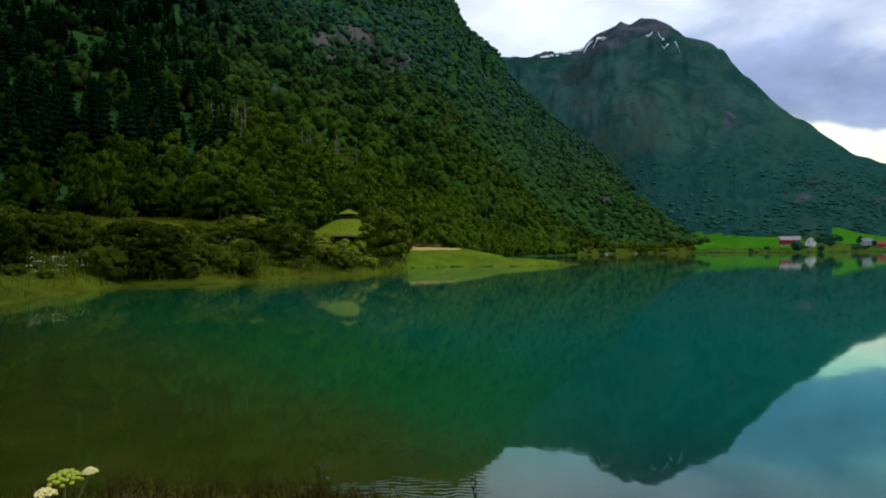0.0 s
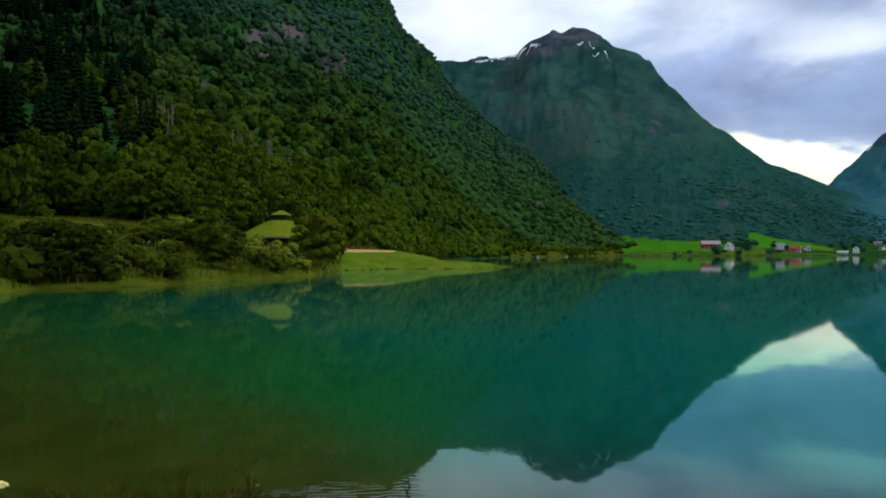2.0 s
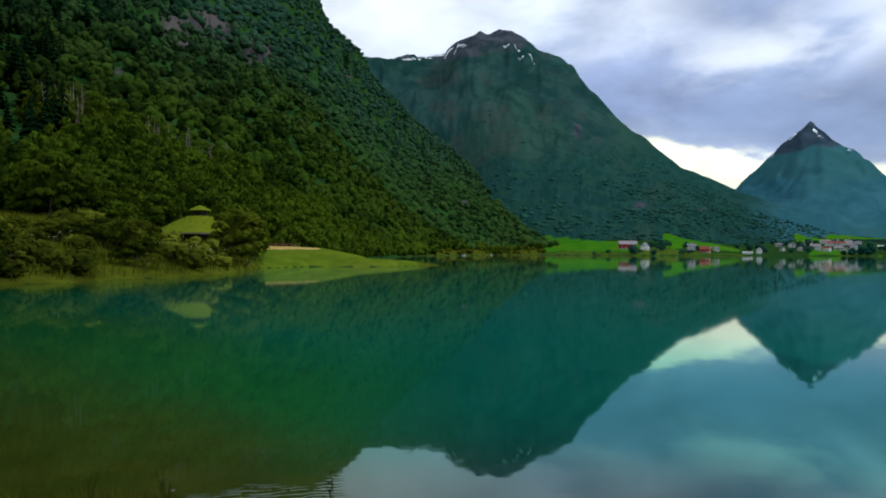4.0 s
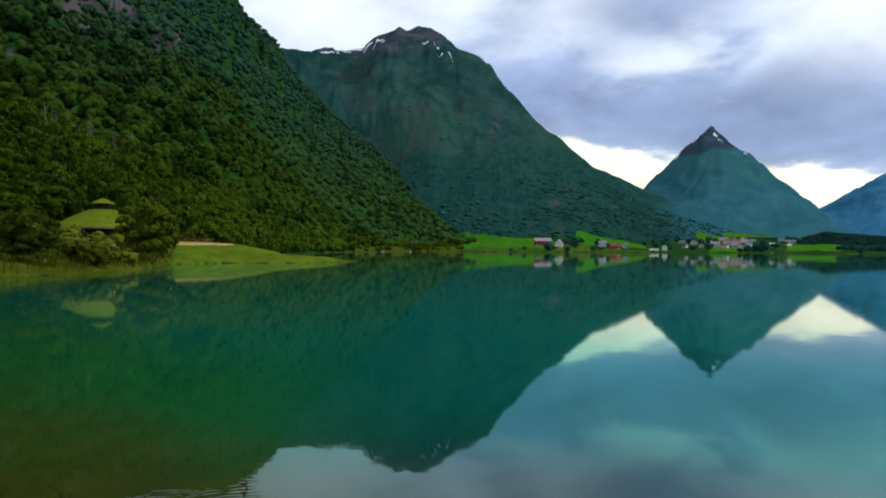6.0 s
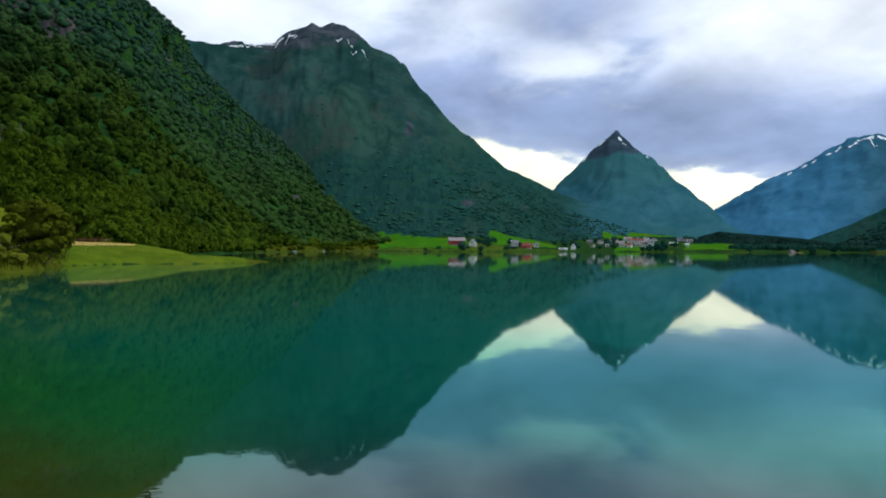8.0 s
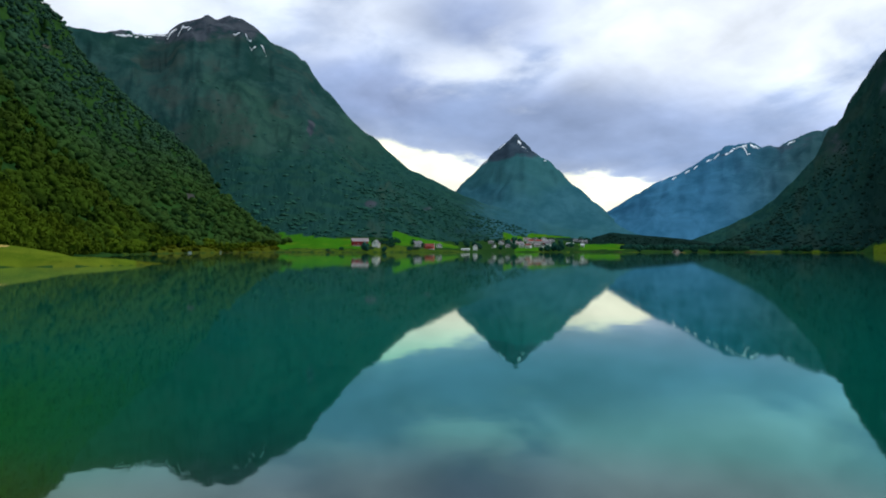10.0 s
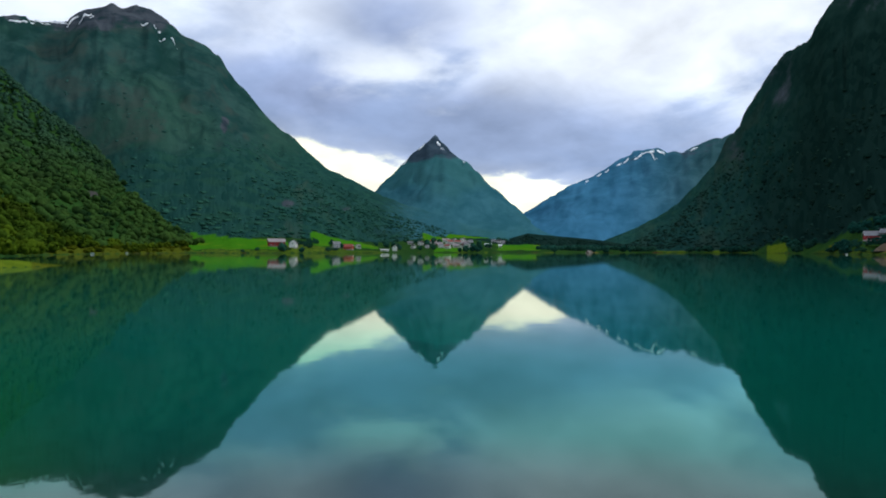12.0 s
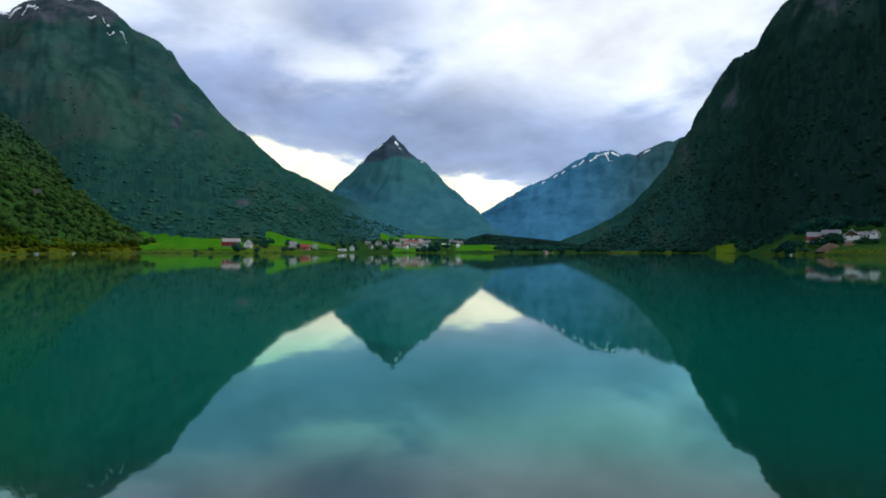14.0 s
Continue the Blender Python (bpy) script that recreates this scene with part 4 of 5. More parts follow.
def roof_slab(w, d, h, top, side, over=0.5, thick=0.18):
    bm = bmesh.new()
    x, y = w / 2 + over, d / 2 + over
    drop = (top - h) / (d / 2) * over
    lift = 0.06
    p = [(-x, 0, top + lift), (x, 0, top + lift), (x, side * y, h - drop + lift), (-x, side * y, h - drop + lift)]
    v = [bm.verts.new(q) for q in p] + [bm.verts.new((q[0], q[1], q[2] + thick)) for q in p]
    for f in ((0, 1, 2, 3), (7, 6, 5, 4), (0, 4, 5, 1), (1, 5, 6, 2), (2, 6, 7, 3), (3, 7, 4, 0)):
        bm.faces.new([v[i] for i in f])
    bmesh.ops.recalc_face_normals(bm, faces=bm.faces[:])
    return bm


def house(name, az, r, w, d, h, top, wall, roof, face=0.0, label="", category="house", windows=3, chimney=True, storeys=1, door=True, group="", up=0.0, gable=None):
    """A timber house: ridge along its length w, long side turned towards the lake by default."""
    ob = new(name)
    ob.matrix_world = Matrix.Translation(spot(az, r, up)) @ pose(0, 0, 0, 0, 0, -az + face)
    tagged(ob, label, category, group)
    part("wall", gable_wall(w, d, h, top), wall, ob)
    if gable:
        for end in (-1, 1):
            bm = bmesh.new()
            x = end * (w / 2 + 0.03)
            tri = [bm.verts.new((x + o, s * d / 2 * k, z)) for o in (-0.05, 0.05) for s, k, z in ((-1, 1, h), (1, 1, h), (1, 0, top - 0.03))]
            bm.faces.new(tri[:3])
            bm.faces.new(tri[:2:-1])
            for i in range(3):
                j = (i + 1) % 3
                bm.faces.new((tri[i], tri[j], tri[3 + j], tri[3 + i]))
            bmesh.ops.recalc_face_normals(bm, faces=bm.faces)
            part("gable", bm, gable, ob, "brown boarded gable")
    part("foundation", box(-w / 2 - 0.05, -d / 2 - 0.05, -1.6, w / 2 + 0.05, d / 2 + 0.05, 0.35), M_GREYWALL, ob, "grey plastered footing")
    for side in (-1, 1):
        part("roof", roof_slab(w, d, h, top, side), roof, ob)
    for side in (-1, 1):
        bm = bmesh.new()
        for s in (-1, 1):
            tube_into(bm, (side * (w / 2 + 0.52), 0, top + 0.1), (side * (w / 2 + 0.52), s * (d / 2 + 0.5), h - (top - h) / (d / 2) * 0.5 + 0.1), 0.12, 0.12, 4)
        part("bargeboard", bm, M_WHITE, ob, "white bargeboard")
    if chimney:
        c = part("chimney", box(-0.4 + w * 0.15, -0.35, top - 0.4, 0.4 + w * 0.15, 0.35, top + 0.9), M_GREYWALL, ob, "grey chimney")
        part("chimney_cap", box(-0.5 + w * 0.15, -0.45, top + 0.9, 0.5 + w * 0.15, 0.45, top + 1.02), M_DARKROOF, c)
    trim = M_GREYWALL if wall is M_WHITE else M_WHITE
    for s in range(storeys):
        z = 1.0 + 2.6 * s
        for k in range(windows):
            x = (k + 0.5) / windows * w - w / 2
            if door and s == 0 and k == windows // 2:
                dr = part("door", box(x - 0.5, -d / 2 - 0.07, 0.1, x + 0.5, -d / 2 + 0.02, 2.15), M_BROWNWALL, ob, "dark door")
                part("handle", box(x + 0.33, -d / 2 - 0.12, 1.0, x + 0.42, -d / 2 - 0.07, 1.1), M_SLATE, dr)
                continue
            fr = part("window_frame", box(x - 0.62, -d / 2 - 0.06, z - 0.1, x + 0.62, -d / 2 + 0.02, z + 1.3), trim, ob)
            part("pane", box(x - 0.5, -d / 2 - 0.10, z + 0.02, x + 0.5, -d / 2 - 0.055, z + 1.18), M_GLASS, fr)
    for side in (-1, 1):
        z = h - 0.9 if storeys == 1 else h - 0.3
        fr = part("window_frame", box(side * w / 2 - 0.06, -0.6, z, side * w / 2 + 0.06, 0.6, z + 1.3), trim, ob)
        part("pane", box(side * w / 2 - 0.10, -0.48, z + 0.12, side * w / 2 + 0.10, 0.48, z + 1.18), M_GLASS, fr)
    return ob


def turf_hut(az, r):
    """Round open hut with a domed turf roof and a small turf-capped smoke hood."""
    ob = new("turf_roof_hut")
    ob.matrix_world = Matrix.Translation(spot(az, r, -0.15)) @ pose(0, 0, 0, 0, 0, -az) @ Matrix.Scale(1.05, 4)
    tagged(ob, "round hut with mossy green turf roof and dark timber walls", "hut")
    n = 16
    R, wall_h = 6.0, 1.95
    for k in range(n):
        a0, a1 = 2 * math.pi * k / n, 2 * math.pi * (k + 1) / n
        bm = bmesh.new()
        q = [(5.1 * math.cos(a0), 5.1 * math.sin(a0)), (5.1 * math.cos(a1), 5.1 * math.sin(a1)), (4.95 * math.cos(a1), 4.95 * math.sin(a1)), (4.95 * math.cos(a0), 4.95 * math.sin(a0))]
        lo = [bm.verts.new((*p, -0.6)) for p in q]
        hi = [bm.verts.new((*p, wall_h)) for p in q]
        for i in range(4):
            j = (i + 1) % 4
            bm.faces.new((lo[i], lo[j], hi[j], hi[i]))
        bm.faces.new(hi)
        part("wall_panel", bm, M_TAR, ob)
        bm = bmesh.new()
        tube_into(bm, (5.35 * math.cos(a0), 5.35 * math.sin(a0), -0.6), (5.35 * math.cos(a0), 5.35 * math.sin(a0), wall_h + 0.1), 0.13, 0.11, 7)
        part("post", bm, M_TAR, ob)
        bm = bmesh.new()
        m = Vector((math.cos((a0 + a1) / 2), math.sin((a0 + a1) / 2), 0))
        t = Vector((-m.y, m.x, 0))
        half = R * math.tan(math.pi / n) * 1.01
        c = m * R * math.cos(math.pi / n)
        p = [c - t * half, c + t * half]
        lo = [bm.verts.new((p[0] + m * o + Vector((0, 0, wall_h - 0.02)))) for o in (0, 0.09)] + [bm.verts.new((p[1] + m * o + Vector((0, 0, wall_h - 0.02)))) for o in (0.09, 0)]
        hi = [bm.verts.new(v.co + Vector((0, 0, 0.2))) for v in lo]
        for i in range(4):
            j = (i + 1) % 4
            bm.faces.new((lo[i], lo[j], hi[j], hi[i]))
        bm.faces.new(hi)
        bm.faces.new(lo[::-1])
        part("fascia_board", bm, M_FASCIA, ob, "pale weathered fascia board")

    def dome(r_out, r_in, z0, z1, bulge, rings, seg, shag):
        bm = bmesh.new()
        rows = []
        for i in range(rings + 1):
            s = i / rings
            rr = r_out + (r_in - r_out) * s
            z = z0 + (z1 - z0) * (s + bulge * math.sin(math.pi * s))
            rows.append([bm.verts.new((rr * math.cos(a) * (1 + random.uniform(-shag, shag)), rr * math.sin(a) * (1 + random.uniform(-shag, shag)), z + random.uniform(-shag, shag) * 2))
                         for a in [2 * math.pi * k / seg for k in range(seg)]])
        for i in range(rings):
            for k in range(seg):
                bm.faces.new((rows[i][k], rows[i][(k + 1) % seg], rows[i + 1][(k + 1) % seg], rows[i + 1][k]))
        bm.faces.new(rows[-1])
        bm.faces.new(rows[0][::-1])
        return bm

    roof = part("turf_roof", dome(R, 1.5, wall_h + 0.12, 4.5, 0.05, 14, 48, 0.012), M_TURF, ob, "domed roof overgrown with grass")
    bm = bmesh.new()
    for k in range(2600):
        a, s = random.uniform(0, 6.283), random.random() ** 0.7
        rr = R + (1.5 - R) * (1 - s)
        z = wall_h + 0.14 + (4.5 - wall_h - 0.12) * ((1 - s) + 0.05 * math.sin(math.pi * s))
        x, y = rr * math.cos(a), rr * math.sin(a)
        b = random.uniform(0, 6.28)
        w, h = 0.05, random.uniform(0.04, 0.10)
        bm.faces.new([bm.verts.new(p) for p in ((x - w * math.cos(b), y - w * math.sin(b), z), (x + w * math.cos(b), y + w * math.sin(b), z), (x + random.uniform(-0.08, 0.08), y + random.uniform(-0.08, 0.08), z + h))])
    part("roof_grass", bm, M_TURF, roof, "tufts of grass")
    hood = part("smoke_hood", dome(0.95, 0.95, 4.4, 5.2, 0, 2, 14, 0.0), M_TAR, ob, "dark open vent under a turf cap")
    for k in range(6):
        a = 2 * math.pi * k / 6
        bm = bmesh.new()
        tube_into(bm, (1.1 * math.cos(a), 1.1 * math.sin(a), 4.4), (1.1 * math.cos(a), 1.1 * math.sin(a), 5.3), 0.06, 0.06, 5)
        part("hood_post", bm, M_TAR, hood)
    part("hood_cap", dome(1.5, 0.1, 5.25, 5.95, 0.10, 7, 24, 0.015), M_TURF, ob, "small turf cap")
    return ob


def crown_mesh(name, seed, clumps, per, size, mat, round_=1.0):
    rng = np.random.default_rng(seed)
    V, F = leaf_cloud(rng, clumps, per, size, 2, 0.46)
    return mesh_of(name, V, F, mat, False, dict(tint=np.full(len(V), rng.uniform(0.2, 0.8))))


def tree(name, at, tall, wide, seed, mat, label, stem=0.25, category="tree", clumps=40, per=55, size=0.075, stems=1, turn=0.0):
    """A tree or shrub: tapered trunk with limbs, and a crown of leaf sprays with gaps."""
    rng = random.Random(seed)
    ob = new(name)
    ob.matrix_world = Matrix.Translation(at) @ pose(0, 0, 0, 0, 0, turn)
    tagged(ob, label, category)
    low = tall * stem
    for k in range(stems):
        bm = bmesh.new()
        a = 6.283 * k / stems + rng.uniform(0, 1)
        off = wide * 0.12 * (stems > 1)
        p = Vector((off * math.cos(a), off * math.sin(a), -0.4))
        q = Vector((off * 2.2 * math.cos(a), off * 2.2 * math.sin(a), low + tall * 0.12))
        rad = max(0.06, tall * 0.024 / stems ** 0.5)
        tube_into(bm, p, q, rad, rad * 0.65, 8)
        top = q + Vector((rng.uniform(-0.1, 0.1) * wide, rng.uniform(-0.1, 0.1) * wide, tall * 0.45))
        tube_into(bm, q, top, rad * 0.65, rad * 0.2, 6)
        for i in range(6 if stems == 1 else 3):
            b = rng.uniform(0, 6.283)
            s = q.lerp(top, rng.uniform(0, 0.7))
            tube_into(bm, s, s + Vector((math.cos(b) * wide * 0.33, math.sin(b) * wide * 0.33, tall * 0.16)), rad * 0.35, rad * 0.1, 5)
        part("trunk" if stems == 1 else "stem", bm, M_BARK, ob)
    c = new("crown", crown_mesh("crown", seed, clumps, per, size, mat))
    c.parent = ob
    c.location, c.scale = (0, 0, low), (wide, wide, tall - low)
    return ob


def blades(name, az, r, tall, mat, label, width=0.05, lean=0.25, category="grass"):
    """Grass or stems, each a narrow bent blade of two faces, joined as one sward."""
    n = len(az)
    z = land(az, r)[0]
    x, y = flat_place(az, r)
    a = RNG.uniform(0, 6.283, n)
    b = RNG.uniform(0, 6.283, n)
    w = width * RNG.uniform(0.6, 1.3, n)
    bend = lean * tall * RNG.uniform(0.2, 1.2, n)
    base = np.stack([x, y, z - 0.03], -1)
    side = np.stack([np.cos(a) * w, np.sin(a) * w, 0 * a], -1)
    drift = np.stack([np.cos(b) * bend, np.sin(b) * bend, 0 * b], -1)
    mid = base + drift * 0.35 + np.stack([0 * a, 0 * a, tall * 0.6], -1)
    tip = base + drift + np.stack([0 * a, 0 * a, tall], -1)
    V = np.stack([base - side, base + side, mid + side * 0.7, mid - side * 0.7, tip], 1).reshape(-1, 3)
    k = np.arange(n)[:, None] * 5
    F = np.concatenate([k + (0, 1, 2), k + (0, 2, 3), k + (3, 2, 4)])
    me = mesh_of(name, V, F, mat, False, dict(tint=np.repeat(RNG.random(n), 5)))
    return tagged(new(name, me), label, category, kind="stuff")


def umbel_plant(name, at, tall, heads, seed, label, head_r=0.06, mat=None, group="", rich=True):
    """A tall hollow-stalked herb with flat domed flower heads on rays."""
    rng = random.Random(seed)
    ob = new(name)
    ob.matrix_world = Matrix.Translation(at)
    tagged(ob, label, "flower", group)
    bm = bmesh.new()
    tube_into(bm, (0, 0, -0.05), (0, 0, tall * 0.72), 0.012 if rich else 0.02, 0.008 if rich else 0.015, 7)
    part("stalk", bm, M_STALK, ob)
    for k, (dx, dy, dz, rad, m) in enumerate(heads):
        bm = bmesh.new()
        tube_into(bm, (0, 0, tall * 0.6), (dx, dy, tall + dz - rad * 0.6), 0.006, 0.004, 5)
        st = part("ray", bm, M_STALK, ob)
        bm = bmesh.new()
        count = 46 if rich else 9
        for i in range(count):
            u = math.sqrt((i + 0.5) / count)
            a = i * 2.39996
            p = Vector((dx + rad * u * math.cos(a), dy + rad * u * math.sin(a), tall + dz - rad * 0.55 * u * u + rng.uniform(-0.1, 0.1) * rad))
            rr = rad * (0.17 if rich else 0.34) * rng.uniform(0.8, 1.2)
            bmesh.ops.create_icosphere(bm, subdivisions=1 if not rich else 2, radius=rr, matrix=Matrix.Translation(p) @ Matrix.Diagonal((1, 1, 0.7, 1)))
            if rich:
                tube_into(bm, (dx, dy, tall + dz - rad * 0.75), p, 0.0018, 0.0015, 4)
        part("flower_head", bm, m or mat or M_PETAL, ob)
    for k in range(3 if rich else 2):
        bm = bmesh.new()
        a = rng.uniform(0, 6.28)
        for i in range(5):
            s = tall * (0.25 + 0.12 * k)
            q = Vector((math.cos(a + 0.5 * (i - 2)), math.sin(a + 0.5 * (i - 2)), 0.15))
            t = Vector((-q.y, q.x, 0))
            c = Vector((0, 0, s)) + q * 0.09 * tall * 2
            L = 0.09 * tall
            bm.faces.new([bm.verts.new(p) for p in (c - q * L, c + t * L * 0.4, c + q * L, c - t * L * 0.4)])
        part("leaf", bm, M_LEAF, ob)
    return ob


def picnic_table(az, r, face):
    ob = new("picnic_table")
    ob.matrix_world = Matrix.Translation(spot(az, r)) @ pose(0, 0, 0, 0, 0, face)
    tagged(ob, "stained pine picnic table with benches on the gravel", "picnic table", "picnic tables by the hut")
    for k in range(5):
        part("tabletop_plank", box(-1.0, -0.39 + 0.158 * k, 0.72, 1.0, -0.25 + 0.158 * k, 0.765, bevel=0.008), M_PINEWOOD, ob)
    for s in (-1, 1):
        part("bench", box(-1.0, s * 0.78 - 0.14, 0.42, 1.0, s * 0.78 + 0.14, 0.465, bevel=0.01), M_PINEWOOD, ob)
        part("crossbeam", box(s * 0.72 - 0.03, -0.9, 0.34, s * 0.72 + 0.03, 0.9, 0.43), M_PINEWOOD, ob)
        for t in (-1, 1):
            bm = bmesh.new()
            tube_into(bm, (s * 0.72, t * 0.66, -0.05), (s * 0.72, t * 0.25, 0.73), 0.05, 0.05, 4)
            part("leg", bm, M_PINEWOOD, ob)
    return ob


def rail_fence(az0, az1, r, posts):
    ob = new("rail_fence")
    tagged(ob, "low stained wooden rail fence beside the gravel", "fence")
    ps = [spot(az0 + (az1 - az0) * k / (posts - 1), r) for k in range(posts)]
    ob.location = ps[0]
    for p in ps:
        q = p - ps[0]
        part("post", box(q.x - 0.06, q.y - 0.06, q.z - 0.3, q.x + 0.06, q.y + 0.06, q.z + 1.0, bevel=0.01), M_PINEWOOD, ob)
    for a, b in zip(ps, ps[1:]):
        for h in (0.5, 0.92):
            bm = bmesh.new()
            tube_into(bm, a - ps[0] + Vector((0, 0, h)), b - ps[0] + Vector((0, 0, h)), 0.06, 0.06, 5)
            part("rail", bm, M_PINEWOOD, ob)
    return ob


def stone(at, size, seed, label="grey lake stone half under water", group="stones along the shore"):
    rng = random.Random(seed)
    bm = bmesh.new()
    bmesh.ops.create_icosphere(bm, subdivisions=2, radius=size)
    k = [Vector((rng.uniform(-2, 2), rng.uniform(-2, 2), rng.uniform(-2, 2))) / size for _ in range(3)]
    for v in bm.verts:
        v.co *= 1 + 0.13 * sum(math.sin(v.co.dot(q) + i) for i, q in enumerate(k))
        v.co.z *= 0.55
    ob = part("stone", bm, M_STONE, None, "", True)
    ob.location = at
    return tagged(ob, label, "stone", group)


def boat(az, r, face, label):
    ob = new("rowing_boat")
    x, y = flat_place(az, r)
    ob.matrix_world = pose(float(x), float(y), 0.05, 0, 0, -az + face)
    tagged(ob, label, "boat")
    bm = bmesh.new()
    rows = []
    for i in range(9):
        s = i / 8
        w = 0.85 * math.sin(math.pi * min(0.97, s * 0.78 + 0.22)) ** 0.7
        rows.append([bm.verts.new((-2.4 + 4.8 * s, w * math.cos(a), 0.15 + 0.55 * (1 - math.sin(a)) + 0.15 * (2 * s - 1) ** 2)) for a in np.linspace(0, math.pi, 9)])
    for a, b in zip(rows, rows[1:]):
        for k in range(8):
            bm.faces.new((a[k], a[k + 1], b[k + 1], b[k]))
    bm.faces.new(rows[0])
    bmesh.ops.solidify(bm, geom=bm.faces[:], thickness=0.05)
    part("hull", bm, M_HULL, ob)
    for x in (-1.2, 0.3):
        part("thwart", box(x, -0.6, 0.5, x + 0.25, 0.6, 0.55), M_PINEWOOD, ob)
    return ob


# the hut, its table and fence on the spit
turf_hut(-8.15, 100)
for a, r, f in ((-1.9, 115.5, 20), (-0.9, 116, -8)):
    picnic_table(a, r, f)
rail_fence(-3.4, -0.2, 119.5, 6)

# shrubs along the shore: bearing, distance, height, width
SHRUBS = [(-5.2, 79, 6.2, 6.6), (-7.2, 78, 2.2, 3.2), (-3.9, 93, 4.4, 4.0), (-13.0, 62, 3.9, 4.6), (-14.6, 74, 2.6, 3.4), (-16.8, 76, 2.4, 3.8), (-18.8, 77, 1.9, 3.0), (-24.4, 52, 3.9, 6.2), (-22.6, 55, 3.0, 3.6),
          (-26.3, 67, 2.9, 3.2), (-29.3, 62, 3.4, 3.4), (-31.2, 60, 3.0, 3.6), (-33.2, 58, 3.6, 3.4), (-35.4, 50, 3.6, 5.0), (-33.9, 46, 3.0, 3.0), (-20.8, 86, 1.6, 2.6), (-28.0, 74, 2.4, 3.2),
          (-10.4, 91, 1.4, 2.4), (-11.7, 84, 1.8, 2.6), (-15.4, 88, 1.6, 2.6), (-19.7, 71, 1.5, 2.2), (-32.2, 72, 2.6, 3.2), (-34.6, 64, 3.2, 3.6)]
for k, (a, r, h, w) in enumerate(SHRUBS):
    tree("shrub", spot(a, r), h, w, 100 + k, M_BUSH, "dense grey-green willow shrub on the lake shore", 0.03, "shrub", 64, 84, 0.055, 3, 40 * k)
for k, (a, r, h, w) in enumerate(((-10.6, 92, 0.9, 2.2), (-9.3, 91, 0.8, 2.0), (-12.2, 97, 1.9, 3.0))):
    tree("shrub", spot(a, r), h, w, 160 + k, M_BUSH, "low green shrub beside the turf-roofed hut", 0.02, "shrub", 30, 40, 0.10, 2, 50 * k)
for k, (a, r, h, w) in enumerate(((75.2, 536, 6.5, 9.0), (75.65, 528, 8.5, 11.0), (76.2, 526, 8.5, 11.0), (74.75, 538, 3.5, 6.0), (78.2, 522, 3.6, 7.0), (76.75, 524, 4.5, 6.0), (77.9, 516, 3.0, 6.0), (78.8, 514, 3.0, 7.0), (76.9, 586, 7.0, 9.0), (78.0, 590, 8.0, 9.0), (75.4, 592, 7.0, 9.0), (73.2, 548, 6.0, 6.0), (72.4, 600, 4.5, 7.0), (74.0, 548, 6.5, 7.5), (73.5, 565, 5.0, 7.0), (75.2, 510, 2.0, 5.0), (74.3, 515, 3.5, 7.0),
                                  (29.65, 668, 6.5, 6.0), (30.1, 660, 7.0, 6.5), (30.5, 655, 6.0, 6.0), (30.42, 690, 8.0, 5.5), (30.75, 700, 8.0, 6.0), (31.1, 705, 6.5, 5.0), (28.9, 668, 5.0, 4.5), (32.35, 712, 8.0, 6.0), (33.2, 706, 5.5, 5.0), (16.9, 560, 7.5, 11.0), (16.2, 552, 5.0, 7.0), (20.4, 668, 7.0, 8.0), (20.1, 672, 6.0, 7.0), (26.2, 612, 3.0, 5.0), (25.0, 604, 2.4, 4.5), (28.7, 618, 2.6, 6.0), (32.0, 655, 4.0, 8.0), (32.6, 662, 3.6, 8.0))):
    tree("tree", spot(a, r), h, w, 260 + k, M_LEAF if a < 24 else M_FARWOOD, "dark leafy tree beside the farm across the lake", 0.08, "tree", 30, 30, 0.11, 1, 60 * k)
# single trees before the wood
TREES = [(-27.0, 120, 11.0, 5.2), (-18.7, 114, 9.6, 8.6), (-17.0, 118, 7.6, 6.6), (-20.5, 121, 7.6, 5.6), (-23.6, 125, 7, 5.5), (-15.2, 124, 6.0, 5.5), (-13.1, 126, 5.5, 5.0),
         (-11.2, 127, 6, 5.5), (-4.2, 130, 7.5, 7), (-2.0, 134, 7.5, 7.5), (0.2, 137, 7.0, 7), (-6.5, 128, 7, 6.5)]
for k, (a, r, h, w) in enumerate(TREES):
    tree("tree", spot(a, r), h, w, 200 + k, M_LEAF, "leafy birch standing at the edge of the meadow", 0.05, "tree", 60, 56, 0.07, 1, 70 * k)

# dead bleached trunks on the slope
for k in range(44):
    if k < 18:
        a, e = random.uniform(-19.6, -16.6), random.uniform(8.5, 9.6)
    else:
        a, e = -12.2 + 7.5 * random.random() ** 1.4, 0
        e = 7.2 - 0.10 * (a + 12) + random.uniform(-0.5, 0.4)
    p = spot(a, slope_spot(a, e, 140))
    ob = new("dead_tree")
    ob.location = p
    tagged(ob, "bare bleached dead tree trunk on the slope", "dead tree", "dead trees on the hillside")
    h = random.uniform(6, 13)
    bm = bmesh.new()
    top = Vector((random.gauss(0, 0.5), random.gauss(0, 0.5), h))
    tube_into(bm, (0, 0, -1), top, 0.16, 0.04, 7)
    part("trunk", bm, M_DEADWOOD, ob)
    for i in range(5):
        q = Vector((0, 0, 0)).lerp(top, random.uniform(0.35, 0.95))
        b = random.uniform(0, 6.28)
        bm = bmesh.new()
        tube_into(bm, q, q + Vector((math.cos(b), math.sin(b), 0.35)) * random.uniform(0.6, 1.6), 0.07, 0.02, 5)
        part("branch", bm, M_DEADWOOD, ob)

